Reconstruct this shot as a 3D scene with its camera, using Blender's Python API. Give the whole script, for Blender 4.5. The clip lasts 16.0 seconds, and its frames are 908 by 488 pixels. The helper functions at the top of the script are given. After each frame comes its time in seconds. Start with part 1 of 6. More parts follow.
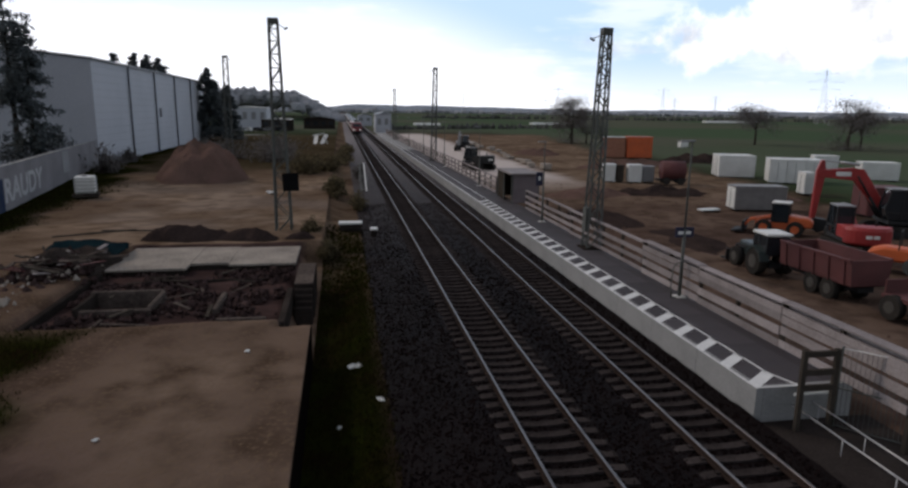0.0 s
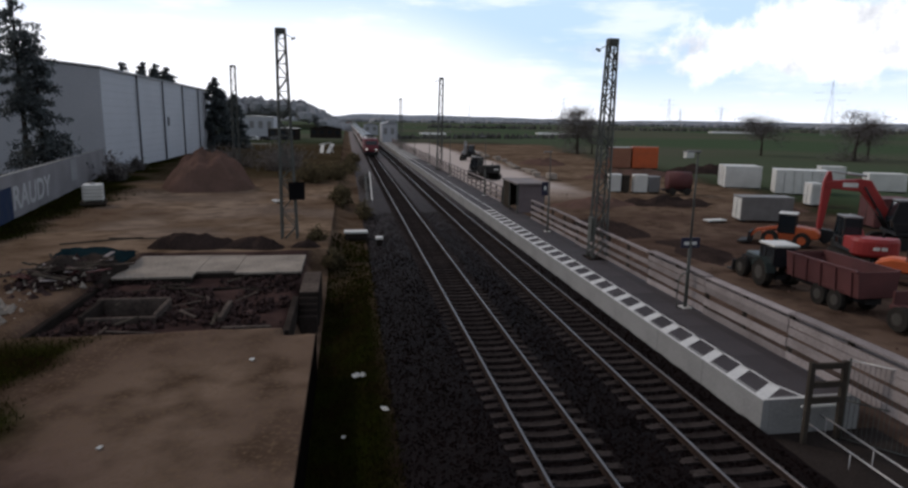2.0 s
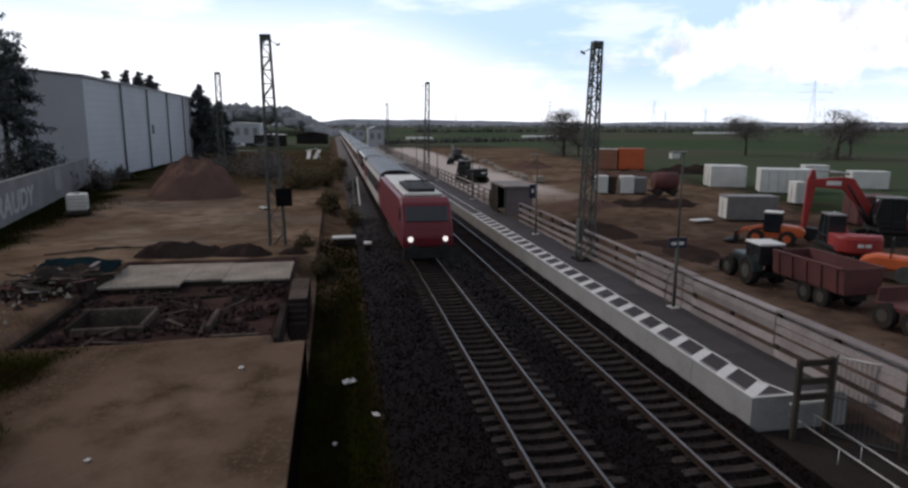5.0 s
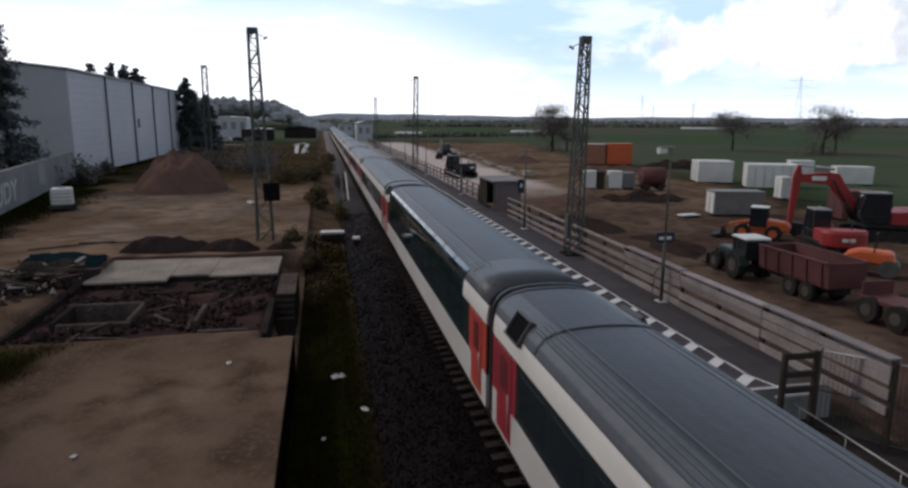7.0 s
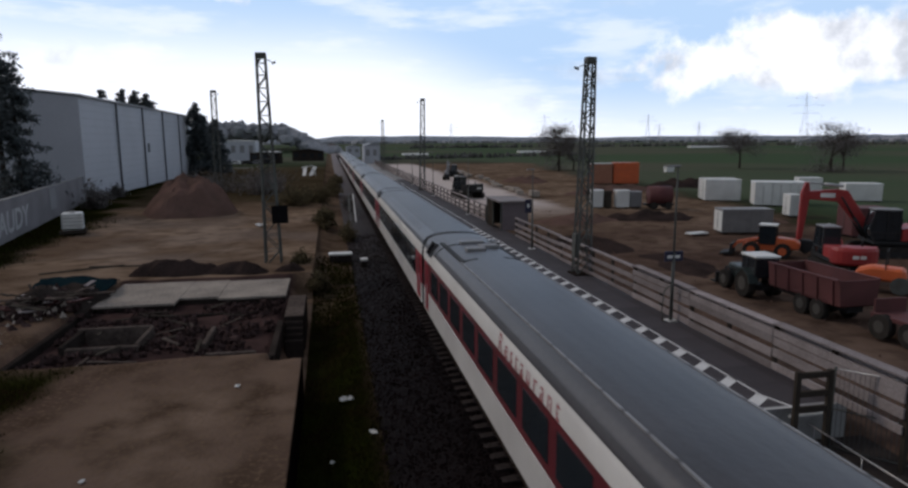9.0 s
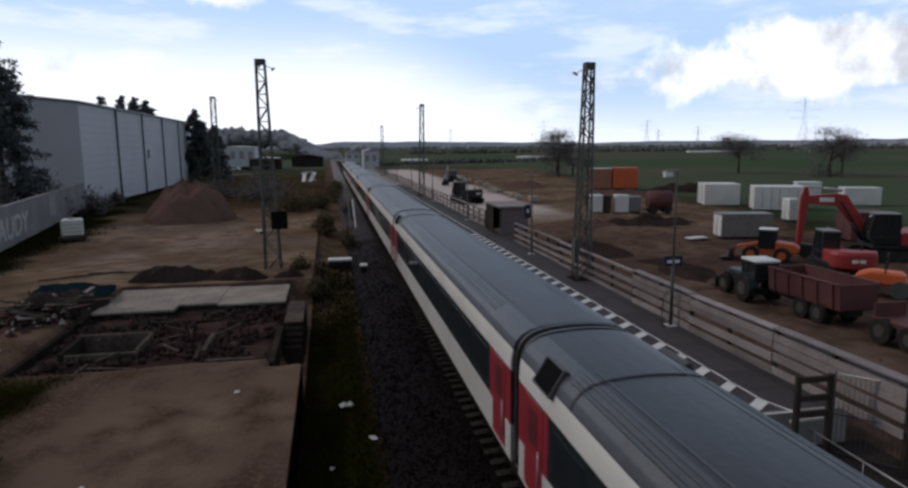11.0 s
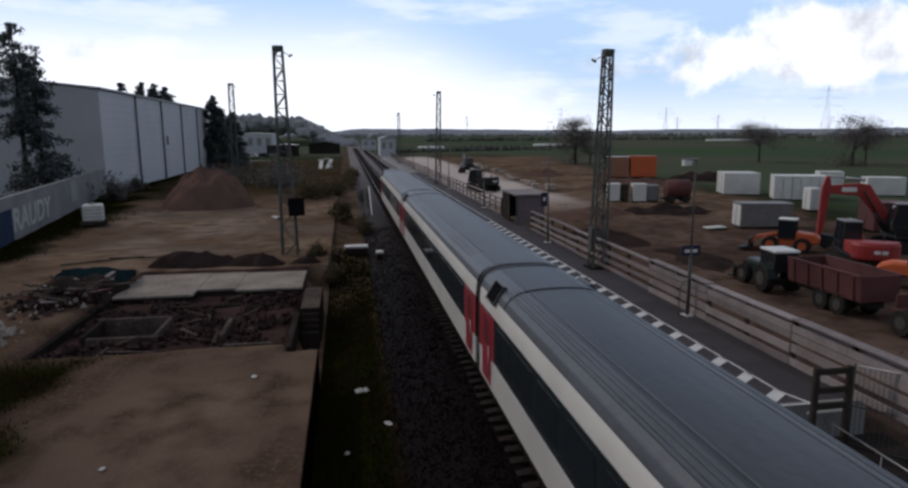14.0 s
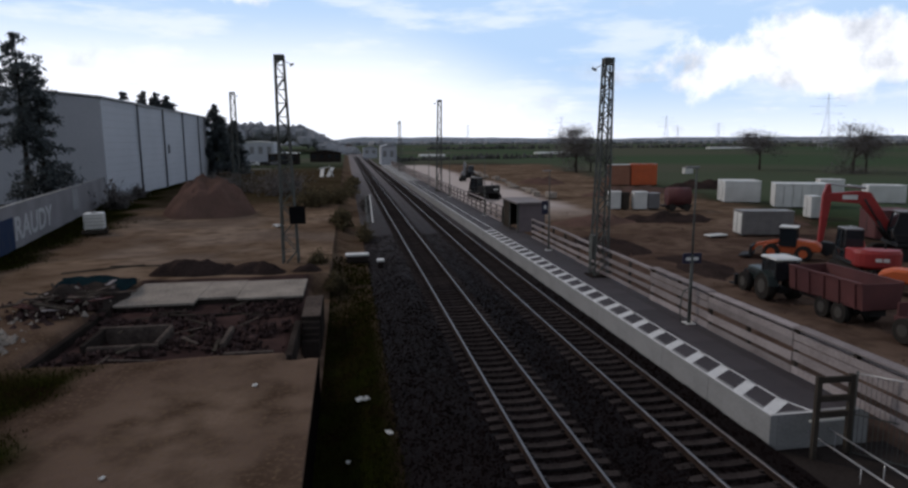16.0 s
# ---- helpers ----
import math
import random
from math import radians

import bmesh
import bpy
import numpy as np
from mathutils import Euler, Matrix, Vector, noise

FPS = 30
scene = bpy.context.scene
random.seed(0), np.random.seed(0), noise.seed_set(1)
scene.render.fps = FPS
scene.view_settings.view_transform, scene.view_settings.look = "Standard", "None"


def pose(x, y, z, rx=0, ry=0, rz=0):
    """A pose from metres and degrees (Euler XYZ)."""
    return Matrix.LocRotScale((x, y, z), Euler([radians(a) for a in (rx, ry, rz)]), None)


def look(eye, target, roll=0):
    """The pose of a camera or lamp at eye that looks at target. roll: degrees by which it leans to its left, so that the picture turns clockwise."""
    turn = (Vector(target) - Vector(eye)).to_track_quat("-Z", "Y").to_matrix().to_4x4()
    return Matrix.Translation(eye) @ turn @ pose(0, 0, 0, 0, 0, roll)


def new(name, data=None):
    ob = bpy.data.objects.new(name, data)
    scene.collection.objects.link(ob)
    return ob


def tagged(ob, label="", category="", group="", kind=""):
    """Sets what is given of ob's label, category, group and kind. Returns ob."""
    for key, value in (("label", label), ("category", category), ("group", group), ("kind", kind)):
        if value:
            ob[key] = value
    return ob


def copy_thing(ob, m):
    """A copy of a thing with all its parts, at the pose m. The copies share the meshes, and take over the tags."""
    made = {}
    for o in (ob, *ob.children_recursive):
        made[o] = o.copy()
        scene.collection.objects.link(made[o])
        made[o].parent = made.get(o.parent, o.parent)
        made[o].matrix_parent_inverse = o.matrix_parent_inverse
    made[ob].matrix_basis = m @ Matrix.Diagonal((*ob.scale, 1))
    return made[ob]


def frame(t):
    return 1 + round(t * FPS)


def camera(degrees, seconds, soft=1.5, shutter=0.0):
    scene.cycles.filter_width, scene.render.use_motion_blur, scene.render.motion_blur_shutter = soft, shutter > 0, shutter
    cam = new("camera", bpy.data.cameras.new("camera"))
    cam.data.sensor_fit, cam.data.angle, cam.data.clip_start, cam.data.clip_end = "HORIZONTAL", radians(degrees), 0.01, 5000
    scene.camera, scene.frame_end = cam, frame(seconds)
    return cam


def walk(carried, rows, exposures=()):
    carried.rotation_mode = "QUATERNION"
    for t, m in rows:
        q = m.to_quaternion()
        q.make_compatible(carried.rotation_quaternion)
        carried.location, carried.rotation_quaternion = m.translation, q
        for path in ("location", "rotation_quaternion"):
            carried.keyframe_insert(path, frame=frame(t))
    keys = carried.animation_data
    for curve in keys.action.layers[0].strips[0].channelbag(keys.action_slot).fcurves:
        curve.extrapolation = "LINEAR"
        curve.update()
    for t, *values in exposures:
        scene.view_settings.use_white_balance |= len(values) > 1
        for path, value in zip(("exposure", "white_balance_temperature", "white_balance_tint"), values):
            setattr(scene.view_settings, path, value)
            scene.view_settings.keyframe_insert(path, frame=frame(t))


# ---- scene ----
cam = camera(69.96, 16.0, soft=2.6, shutter=0.1)
EYE = (0.0, 0.0, 7.92)
PATH = [
    (0.0, pose(*EYE, 78.35, -0.76, -9.76)),
    (0.5, pose(*EYE, 79.28, -0.55, -9.02)),
    (1.0, pose(*EYE, 79.41, -0.65, -8.88)),
    (1.5, pose(*EYE, 78.73, -0.60, -8.95)),
    (2.0, pose(*EYE, 79.17, -0.95, -9.25)),
    (2.5, pose(*EYE, 78.89, -0.75, -9.81)),
    (3.0, pose(*EYE, 79.01, -0.20, -9.22)),
    (3.5, pose(*EYE, 79.92, -0.05, -9.11)),
    (4.0, pose(*EYE, 79.94, 0.09, -9.50)),
    (4.2, pose(*EYE, 79.55, 0.02, -9.64)),
    (6.3, pose(*EYE, 79.52, -0.38, -11.37)),
    (6.5, pose(*EYE, 79.00, -0.21, -11.10)),
    (7.0, pose(*EYE, 79.07, -0.36, -11.39)),
    (7.5, pose(*EYE, 79.41, -0.24, -12.76)),
    (8.0, pose(*EYE, 80.60, 0.06, -11.48)),
    (8.5, pose(*EYE, 81.15, 0.18, -10.48)),
    (9.0, pose(*EYE, 80.89, 0.28, -10.82)),
    (11.5, pose(*EYE, 81.42, 0.45, -10.88)),
    (12.0, pose(*EYE, 80.67, 0.18, -10.68)),
    (12.5, pose(*EYE, 80.80, 0.26, -9.82)),
    (13.0, pose(*EYE, 80.57, 0.77, -8.80)),
    (13.5, pose(*EYE, 80.20, 0.64, -8.78)),
    (14.0, pose(*EYE, 80.29, 0.24, -9.43)),
    (14.5, pose(*EYE, 80.25, 0.05, -9.68)),
    (15.0, pose(*EYE, 80.57, -0.03, -9.34)),
    (15.5, pose(*EYE, 80.76, -0.06, -9.27)),
    (16.0, pose(*EYE, 81.00, 0.30, -9.36)),
]
EXPOSURES = [(0.0, 0.25, 6620, 12), (4.0, 0.27, 6630, 12), (6.3, 0.33, 6580, 12), (7.2, 0.30, 6520, 12), (8.0, 0.06, 6440, 12), (9.0, 0.06, 6400, 12), (16.0, 0.06, 6390, 12)]
walk(cam, PATH, EXPOSURES)

# ---- sky and sun ----
SUN_AZ, SUN_EL = -52.0, 36.0          # degrees: left of the line of the track, and up
world = bpy.data.worlds.new("sky")
scene.world = world
world.use_nodes = True


def sky():
    nt = world.node_tree
    nt.nodes.clear()
    N = lambda kind: nt.nodes.new(kind)
    L = nt.links.new

    def maths(op, a, b=0.0, clamp=False):
        n = N("ShaderNodeMath")
        n.operation, n.use_clamp = op, clamp
        for i, v in enumerate((a, b)):
            if isinstance(v, (int, float)):
                n.inputs[i].default_value = v
            else:
                L(v, n.inputs[i])
        return n.outputs[0]

    def ramp(v, a, b):
        n = N("ShaderNodeMapRange")
        n.interpolation_type = "SMOOTHSTEP"
        L(v, n.inputs[0])
        n.inputs[1].default_value, n.inputs[2].default_value = a, b
        return n.outputs[0]

    def mix(fac, a, b):
        n = N("ShaderNodeMix")
        n.data_type = "RGBA"
        if isinstance(fac, float):
            n.inputs[0].default_value = fac
        else:
            L(fac, n.inputs[0])
        for i, v in ((6, a), (7, b)):
            if isinstance(v, tuple):
                n.inputs[i].default_value = (*v, 1)
            else:
                L(v, n.inputs[i])
        return n.outputs[2]

    coord = N("ShaderNodeTexCoord").outputs["Generated"]
    sep = N("ShaderNodeSeparateXYZ")
    L(coord, sep.inputs[0])
    x, y, z = sep.outputs
    tex = N("ShaderNodeTexSky")
    tex.sky_type, tex.sun_disc = "NISHITA", False
    tex.sun_elevation, tex.sun_rotation = radians(SUN_EL), radians(SUN_AZ)
    tex.air_density, tex.dust_density = 1.0, 1.5
    scaled = N("ShaderNodeVectorMath")
    scaled.operation = "SCALE"
    L(tex.outputs[0], scaled.inputs[0])
    scaled.inputs["Scale"].default_value = SKY
    # clouds on a flat layer, seen in perspective
    up = maths("ADD", maths("MAXIMUM", z, 0.0), 0.14)
    comb = N("ShaderNodeCombineXYZ")
    L(maths("DIVIDE", x, up), comb.inputs[0])
    L(maths("DIVIDE", y, up), comb.inputs[1])

    def noise_of(vec, scale, detail, offset):
        mp = N("ShaderNodeMapping")
        mp.inputs[1].default_value = offset
        L(vec, mp.inputs[0])
        n = N("ShaderNodeTexNoise")
        n.inputs["Scale"].default_value, n.inputs["Detail"].default_value = scale, detail
        n.inputs["Roughness"].default_value = 0.58
        L(mp.outputs[0], n.inputs[0])
        return n.outputs[0]
    layer = ramp(noise_of(comb.outputs[0], 0.75, 6, (3.1, 0.4, 0)), 0.54, 0.70)
    # cumulus bank ahead, to the right of the track
    fine = noise_of(coord, 9.0, 7, (0.3, 0.1, 0.7))
    az = maths("ARCTAN2", x, y)

    def bank(az0, el0, wa, we, flat):
        da = maths("DIVIDE", maths("SUBTRACT", az, radians(az0)), radians(wa))
        de = maths("DIVIDE", maths("SUBTRACT", maths("ARCSINE", z), radians(el0)), radians(we))
        lower = maths("MULTIPLY", maths("MINIMUM", de, 0.0), flat)
        de = maths("ADD", maths("MAXIMUM", de, 0.0), lower)
        d = maths("SQRT", maths("ADD", maths("MULTIPLY", da, da), maths("MULTIPLY", de, de)))
        d = maths("ADD", d, maths("MULTIPLY", maths("SUBTRACT", fine, 0.5), 2.6))
        return maths("SUBTRACT", 1.0, ramp(d, 0.55, 0.95), True)
    cum = maths("MAXIMUM", bank(41.0, 5.4, 15.5, 4.2, 1.5), bank(4, 15.8, 13, 2.3, 1.1))
    cum = maths("MAXIMUM", cum, bank(-7.5, 12.0, 4.6, 2.3, 1.1))
    # long thin veils
    veil = N("ShaderNodeMapping")
    veil.inputs[3].default_value = (3.2, 3.2, 15.0)
    L(coord, veil.inputs[0])
    streak = maths("MULTIPLY", ramp(noise_of(veil.outputs[0], 1.6, 6, (0.7, 2.0, 0.3)), 0.47, 0.66), maths("SUBTRACT", 1.0, ramp(z, 0.24, 0.42), True))
    low = maths("SUBTRACT", 1.0, ramp(maths("ADD", z, maths("MULTIPLY", ramp(az, radians(0), radians(26)), 0.105)), 0.07, 0.2), True)     # bright haze above the horizon
    # grey undersides
    shade = ramp(noise_of(coord, 14.0, 5, (1.3, 2.2, 0.2)), 0.44, 0.7)
    white = mix(shade, (1.06, 1.09, 1.14), (0.6, 0.64, 0.71))
    ahead = ramp(y, -0.75, 0.5)                                  # towards the sun
    front = maths("MULTIPLY", ramp(y, 0.1, 0.8), maths("SUBTRACT", 1.0, ramp(z, 0.34, 0.62), True))
    broken = mix(0.55, scaled.outputs[0], (0.40, 0.40, 0.41))         # broken cloud all round
    clear = mix(maths("MULTIPLY", front, 0.92), broken, (0.50, 0.70, 0.97))
    base = mix(maths("MULTIPLY", low, maths("MULTIPLY", ahead, 0.95)), clear, (1.06, 1.09, 1.16))
    base = mix(maths("MULTIPLY", layer, maths("MULTIPLY", ahead, 0.6)), base, white)
    base = mix(maths("MULTIPLY", streak, maths("MULTIPLY", ahead, 0.5)), base, (0.98, 1.02, 1.09))
    out = mix(cum, base, white)
    bg = N("ShaderNodeBackground")
    L(out, bg.inputs[0])
    L(bg.outputs[0], N("ShaderNodeOutputWorld").inputs[0])


SKY = 0.105
sky()
sun = new("sun", bpy.data.lights.new("sun", "SUN"))
sun.data.energy, sun.data.angle, sun.data.color = 0.7, radians(6), (1.0, 0.86, 0.72)
_a, _e = radians(SUN_AZ), radians(SUN_EL)
sun.matrix_world = look((0, 0, 60), (-math.sin(_a) * math.cos(_e), -math.cos(_a) * math.cos(_e), 60 - math.sin(_e)))


# ---- materials ----
def mat(name, base, rough=0.7, metal=0.0, other=None, fine=40.0, coarse=1.5, bump=0.2, contrast=0.6, random_piece=0.0, emit=0.0, spec=0.4, island=False, translucent=0.0):
    """A procedural surface: two colours mixed by noise at two scales, with relief."""
    m = bpy.data.materials.new(name)
    m.use_nodes = True
    nt = m.node_tree
    b = nt.nodes["Principled BSDF"]
    N, L = nt.nodes.new, nt.links.new
    b.inputs["Roughness"].default_value, b.inputs["Metallic"].default_value = rough, metal
    b.inputs["Specular IOR Level"].default_value = spec if rough < 0.84 else 0.0
    if emit:
        b.inputs["Emission Color"].default_value = (*base, 1)
        b.inputs["Emission Strength"].default_value = emit
    other = other or tuple(c * 0.6 for c in base)
    geo = N("ShaderNodeNewGeometry" if island else "ShaderNodeTexCoord")
    tc = N("ShaderNodeTexCoord")
    vec = tc.outputs["Object"]

    def tex(scale, detail):
        n = N("ShaderNodeTexNoise")
        n.inputs["Scale"].default_value, n.inputs["Detail"].default_value = scale, detail
        L(vec, n.inputs[0])
        return n.outputs[0]
    n1, n2 = tex(coarse, 5), tex(fine, 4)
    add = N("ShaderNodeMath")
    add.operation = "ADD"
    L(n1, add.inputs[0])
    L(n2, add.inputs[1])
    rng = N("ShaderNodeMapRange")
    L(add.outputs[0], rng.inputs[0])
    rng.inputs[1].default_value, rng.inputs[2].default_value = 1.0 - contrast / 2, 1.0 + contrast / 2
    mx = N("ShaderNodeMix")
    mx.data_type = "RGBA"
    L(rng.outputs[0], mx.inputs[0])
    mx.inputs[6].default_value, mx.inputs[7].default_value = (*base, 1), (*other, 1)
    col = mx.outputs[2]
    if random_piece:
        src = N("ShaderNodeNewGeometry").outputs["Random Per Island"] if island else N("ShaderNodeObjectInfo").outputs["Random"]
        r2 = N("ShaderNodeMapRange")
        L(src, r2.inputs[0])
        r2.inputs[3].default_value, r2.inputs[4].default_value = 1 - random_piece, 1 + random_piece
        hsv = N("ShaderNodeHueSaturation")
        L(col, hsv.inputs["Color"])
        L(r2.outputs[0], hsv.inputs["Value"])
        col = hsv.outputs[0]
    L(col, b.inputs["Base Color"])
    if bump:
        bp = N("ShaderNodeBump")
        bp.inputs["Strength"].default_value, bp.inputs["Distance"].default_value = bump, 0.03
        L(n2, bp.inputs["Height"])
        L(bp.outputs[0], b.inputs["Normal"])
    if translucent:
        tr, ms = N("ShaderNodeBsdfTranslucent"), N("ShaderNodeMixShader")
        L(col, tr.inputs[0])
        ms.inputs[0].default_value = translucent
        L(b.outputs[0], ms.inputs[1])
        L(tr.outputs[0], ms.inputs[2])
        L(ms.outputs[0], nt.nodes["Material Output"].inputs[0])
    return m


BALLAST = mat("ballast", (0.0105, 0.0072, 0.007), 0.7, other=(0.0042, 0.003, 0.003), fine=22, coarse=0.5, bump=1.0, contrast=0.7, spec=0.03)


def haze_towards(m, colour, y0, y1):
    """Paler further along the line: distance haze and low-angle glare put into the colour."""
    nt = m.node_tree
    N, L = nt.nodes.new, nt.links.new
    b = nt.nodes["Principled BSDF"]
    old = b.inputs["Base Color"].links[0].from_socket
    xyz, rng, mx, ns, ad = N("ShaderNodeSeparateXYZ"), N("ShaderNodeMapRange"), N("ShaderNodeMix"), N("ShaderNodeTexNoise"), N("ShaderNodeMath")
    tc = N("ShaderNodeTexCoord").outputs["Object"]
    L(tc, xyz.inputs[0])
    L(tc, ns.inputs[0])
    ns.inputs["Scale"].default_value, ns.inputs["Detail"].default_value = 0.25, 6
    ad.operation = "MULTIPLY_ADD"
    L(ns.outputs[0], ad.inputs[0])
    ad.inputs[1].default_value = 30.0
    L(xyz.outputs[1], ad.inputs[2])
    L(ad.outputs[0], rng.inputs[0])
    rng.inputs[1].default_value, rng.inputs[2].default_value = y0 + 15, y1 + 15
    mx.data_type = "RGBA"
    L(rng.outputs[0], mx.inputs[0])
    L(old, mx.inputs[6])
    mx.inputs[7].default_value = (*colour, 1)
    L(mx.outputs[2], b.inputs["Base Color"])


# haze over the far trackbed, painted as paler ballast
haze_towards(BALLAST, (0.15, 0.13, 0.128), 30, 190)
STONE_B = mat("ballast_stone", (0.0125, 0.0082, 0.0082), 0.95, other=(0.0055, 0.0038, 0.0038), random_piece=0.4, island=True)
haze_towards(STONE_B, (0.15, 0.13, 0.128), 30, 190)
RAIL = mat("rail_steel", (0.19, 0.175, 0.17), 0.42, 1.0, other=(0.13, 0.115, 0.11), bump=0.05)
RUST = mat("rail_rust", (0.038, 0.026, 0.021), 0.9, other=(0.022, 0.016, 0.014))
SLEEPER = mat("sleeper_concrete", (0.06, 0.05, 0.047), 0.9, other=(0.018, 0.0145, 0.014), fine=30, coarse=2.5, random_piece=0.2)
CONC = mat("concrete", (0.30, 0.30, 0.295), 0.9, other=(0.2, 0.2, 0.2), fine=25, coarse=0.7, random_piece=0.05)
CONC_OLD = mat("old_concrete", (0.42, 0.37, 0.315), 0.95, other=(0.10, 0.088, 0.078), fine=9, coarse=0.6, contrast=1.0, bump=0.5)
CONC_DARK = mat("dark_concrete", (0.042, 0.034, 0.03), 0.95, other=(0.018, 0.015, 0.013), fine=14, coarse=0.8, bump=0.5, random_piece=0.2)
CONC_MID = mat("stained_concrete", (0.13, 0.105, 0.09), 0.95, other=(0.035, 0.028, 0.025), fine=7, coarse=1.3, contrast=0.8, bump=0.6)
# near-black because the shade on the wall's face is put into its colour
WALL_SHADE = mat("shaded_wall", (0.007, 0.0055, 0.0048), 0.98, other=(0.004, 0.0032, 0.003), fine=14, coarse=0.8)
RIM = mat("muddy_rim", (0.07, 0.065, 0.058), 0.8, other=(0.04, 0.036, 0.03))
VENT = mat("vent_mesh", (0.012, 0.012, 0.013), 0.95, spec=0.1)
PAVE = mat("paving", (0.058, 0.05, 0.053), 0.8, other=(0.037, 0.031, 0.034), fine=30, coarse=0.4, random_piece=0.15, spec=0.25)
WHITE = mat("white_marking", (0.72, 0.72, 0.70), 0.8, other=(0.5, 0.5, 0.49), fine=20, coarse=1.2)
WOOD = mat("weathered_board", (0.34, 0.305, 0.30), 0.9, other=(0.165, 0.14, 0.137), fine=18, coarse=0.9, random_piece=0.25, contrast=0.9)
WOOD_DARK = mat("dark_timber", (0.07, 0.06, 0.05), 0.9, other=(0.035, 0.03, 0.025), random_piece=0.1)
STEEL = mat("galvanised_steel", (0.10, 0.115, 0.105), 0.75, 0.2, other=(0.06, 0.055, 0.05), coarse=2.0)
PYLON = mat("hazy_steel", (0.7, 0.72, 0.75), 0.8, other=(0.36, 0.38, 0.4), bump=0)
STEEL_LT = mat("bright_steel", (0.5, 0.5, 0.5), 0.4, 0.6, other=(0.35, 0.35, 0.35))
BLACK = mat("black_paint", (0.013, 0.013, 0.014), 0.75, other=(0.025, 0.025, 0.025), spec=0.25)
RUBBER = mat("rubber", (0.02, 0.02, 0.02), 0.85, other=(0.045, 0.04, 0.035))
RED = mat("red_paint", (0.33, 0.025, 0.022), 0.5, other=(0.22, 0.02, 0.02), coarse=1.0)
ORANGE = mat("orange_paint", (0.62, 0.12, 0.03), 0.5, other=(0.42, 0.09, 0.03), coarse=1.0)
DKRED = mat("dull_red_steel", (0.125, 0.036, 0.036), 0.75, other=(0.06, 0.022, 0.021), coarse=0.8, contrast=0.9)
WHITEP = mat("white_paint", (0.68, 0.68, 0.65), 0.6, other=(0.5, 0.5, 0.47), coarse=0.7)
GREYP = mat("grey_paint", (0.24, 0.24, 0.245), 0.7, other=(0.17, 0.17, 0.17), coarse=0.8)
DKGREEN = mat("dark_green_paint", (0.018, 0.032, 0.028), 0.5, other=(0.012, 0.018, 0.018))
GLASS = mat("dark_glass", (0.012, 0.016, 0.02), 0.08, other=(0.02, 0.025, 0.03), bump=0, spec=0.6)
HALL = mat("hall_cladding", (0.44, 0.455, 0.49), 0.6, other=(0.37, 0.385, 0.42), fine=6, coarse=0.15, bump=0.05)
HALL_ROOF = mat("hall_roof_sheet", (0.30, 0.31, 0.33), 0.6, other=(0.2, 0.21, 0.22), coarse=0.3)
PIPE = mat("dark_downpipe", (0.09, 0.095, 0.105), 0.6)
WALLC = mat("plastered_wall", (0.27, 0.26, 0.27), 0.9, other=(0.16, 0.155, 0.16), coarse=0.35, fine=8, contrast=0.8)
BLUEP = mat("blue_spray_paint", (0.02, 0.035, 0.085), 0.85, other=(0.05, 0.06, 0.08), coarse=1.2, contrast=0.9)
EARTH = mat("red_earth", (0.15, 0.09, 0.075), 0.97, other=(0.08, 0.055, 0.043), fine=9, coarse=0.5, bump=1.0, contrast=0.8)
SOIL = mat("dark_soil", (0.05, 0.035, 0.031), 0.97, other=(0.024, 0.018, 0.016), fine=9, coarse=0.7, bump=1.0)
# needles greyed and lightened, so their colour carries the haze
NEEDLE = mat("hazy_needles", (0.13, 0.145, 0.15), 0.9, other=(0.08, 0.095, 0.1), random_piece=0.5, island=True, translucent=0.5)
BARK = mat("bark", (0.06, 0.048, 0.04), 0.95)
# twigs and scrub are lifted paler to include the distance haze
TWIG = mat("bare_twigs", (0.165, 0.15, 0.142), 0.95, other=(0.10, 0.092, 0.088), random_piece=0.4, island=True, translucent=0.45)
SCRUB = mat("dry_scrub", (0.12, 0.098, 0.058), 0.95, other=(0.062, 0.052, 0.03), random_piece=0.5, island=True, translucent=0.45)
# woods in pale blue-grey: aerial haze painted into their colour
FOREST = mat("hazy_wood", (0.29, 0.30, 0.315), 0.95, other=(0.23, 0.24, 0.255), coarse=0.05, fine=0.5, random_piece=0.12, island=True)
GRASSB = mat("grass_blade", (0.019, 0.025, 0.004), 0.9, other=(0.021, 0.0145, 0.0055), random_piece=0.5, island=True, translucent=0.35)
BRICK = mat("broken_brick", (0.062, 0.04, 0.037), 0.95, other=(0.032, 0.023, 0.022), random_piece=0.6, island=True)
TARP = mat("green_tarpaulin", (0.010, 0.024, 0.028), 0.9, other=(0.005, 0.010, 0.014), coarse=1.2, bump=0.8)
SIGNBLUE = mat("sign_blue", (0.014, 0.015, 0.045), 0.6)
LAMPW = mat("headlight", (1.0, 0.96, 0.9), 0.3, emit=0.7)
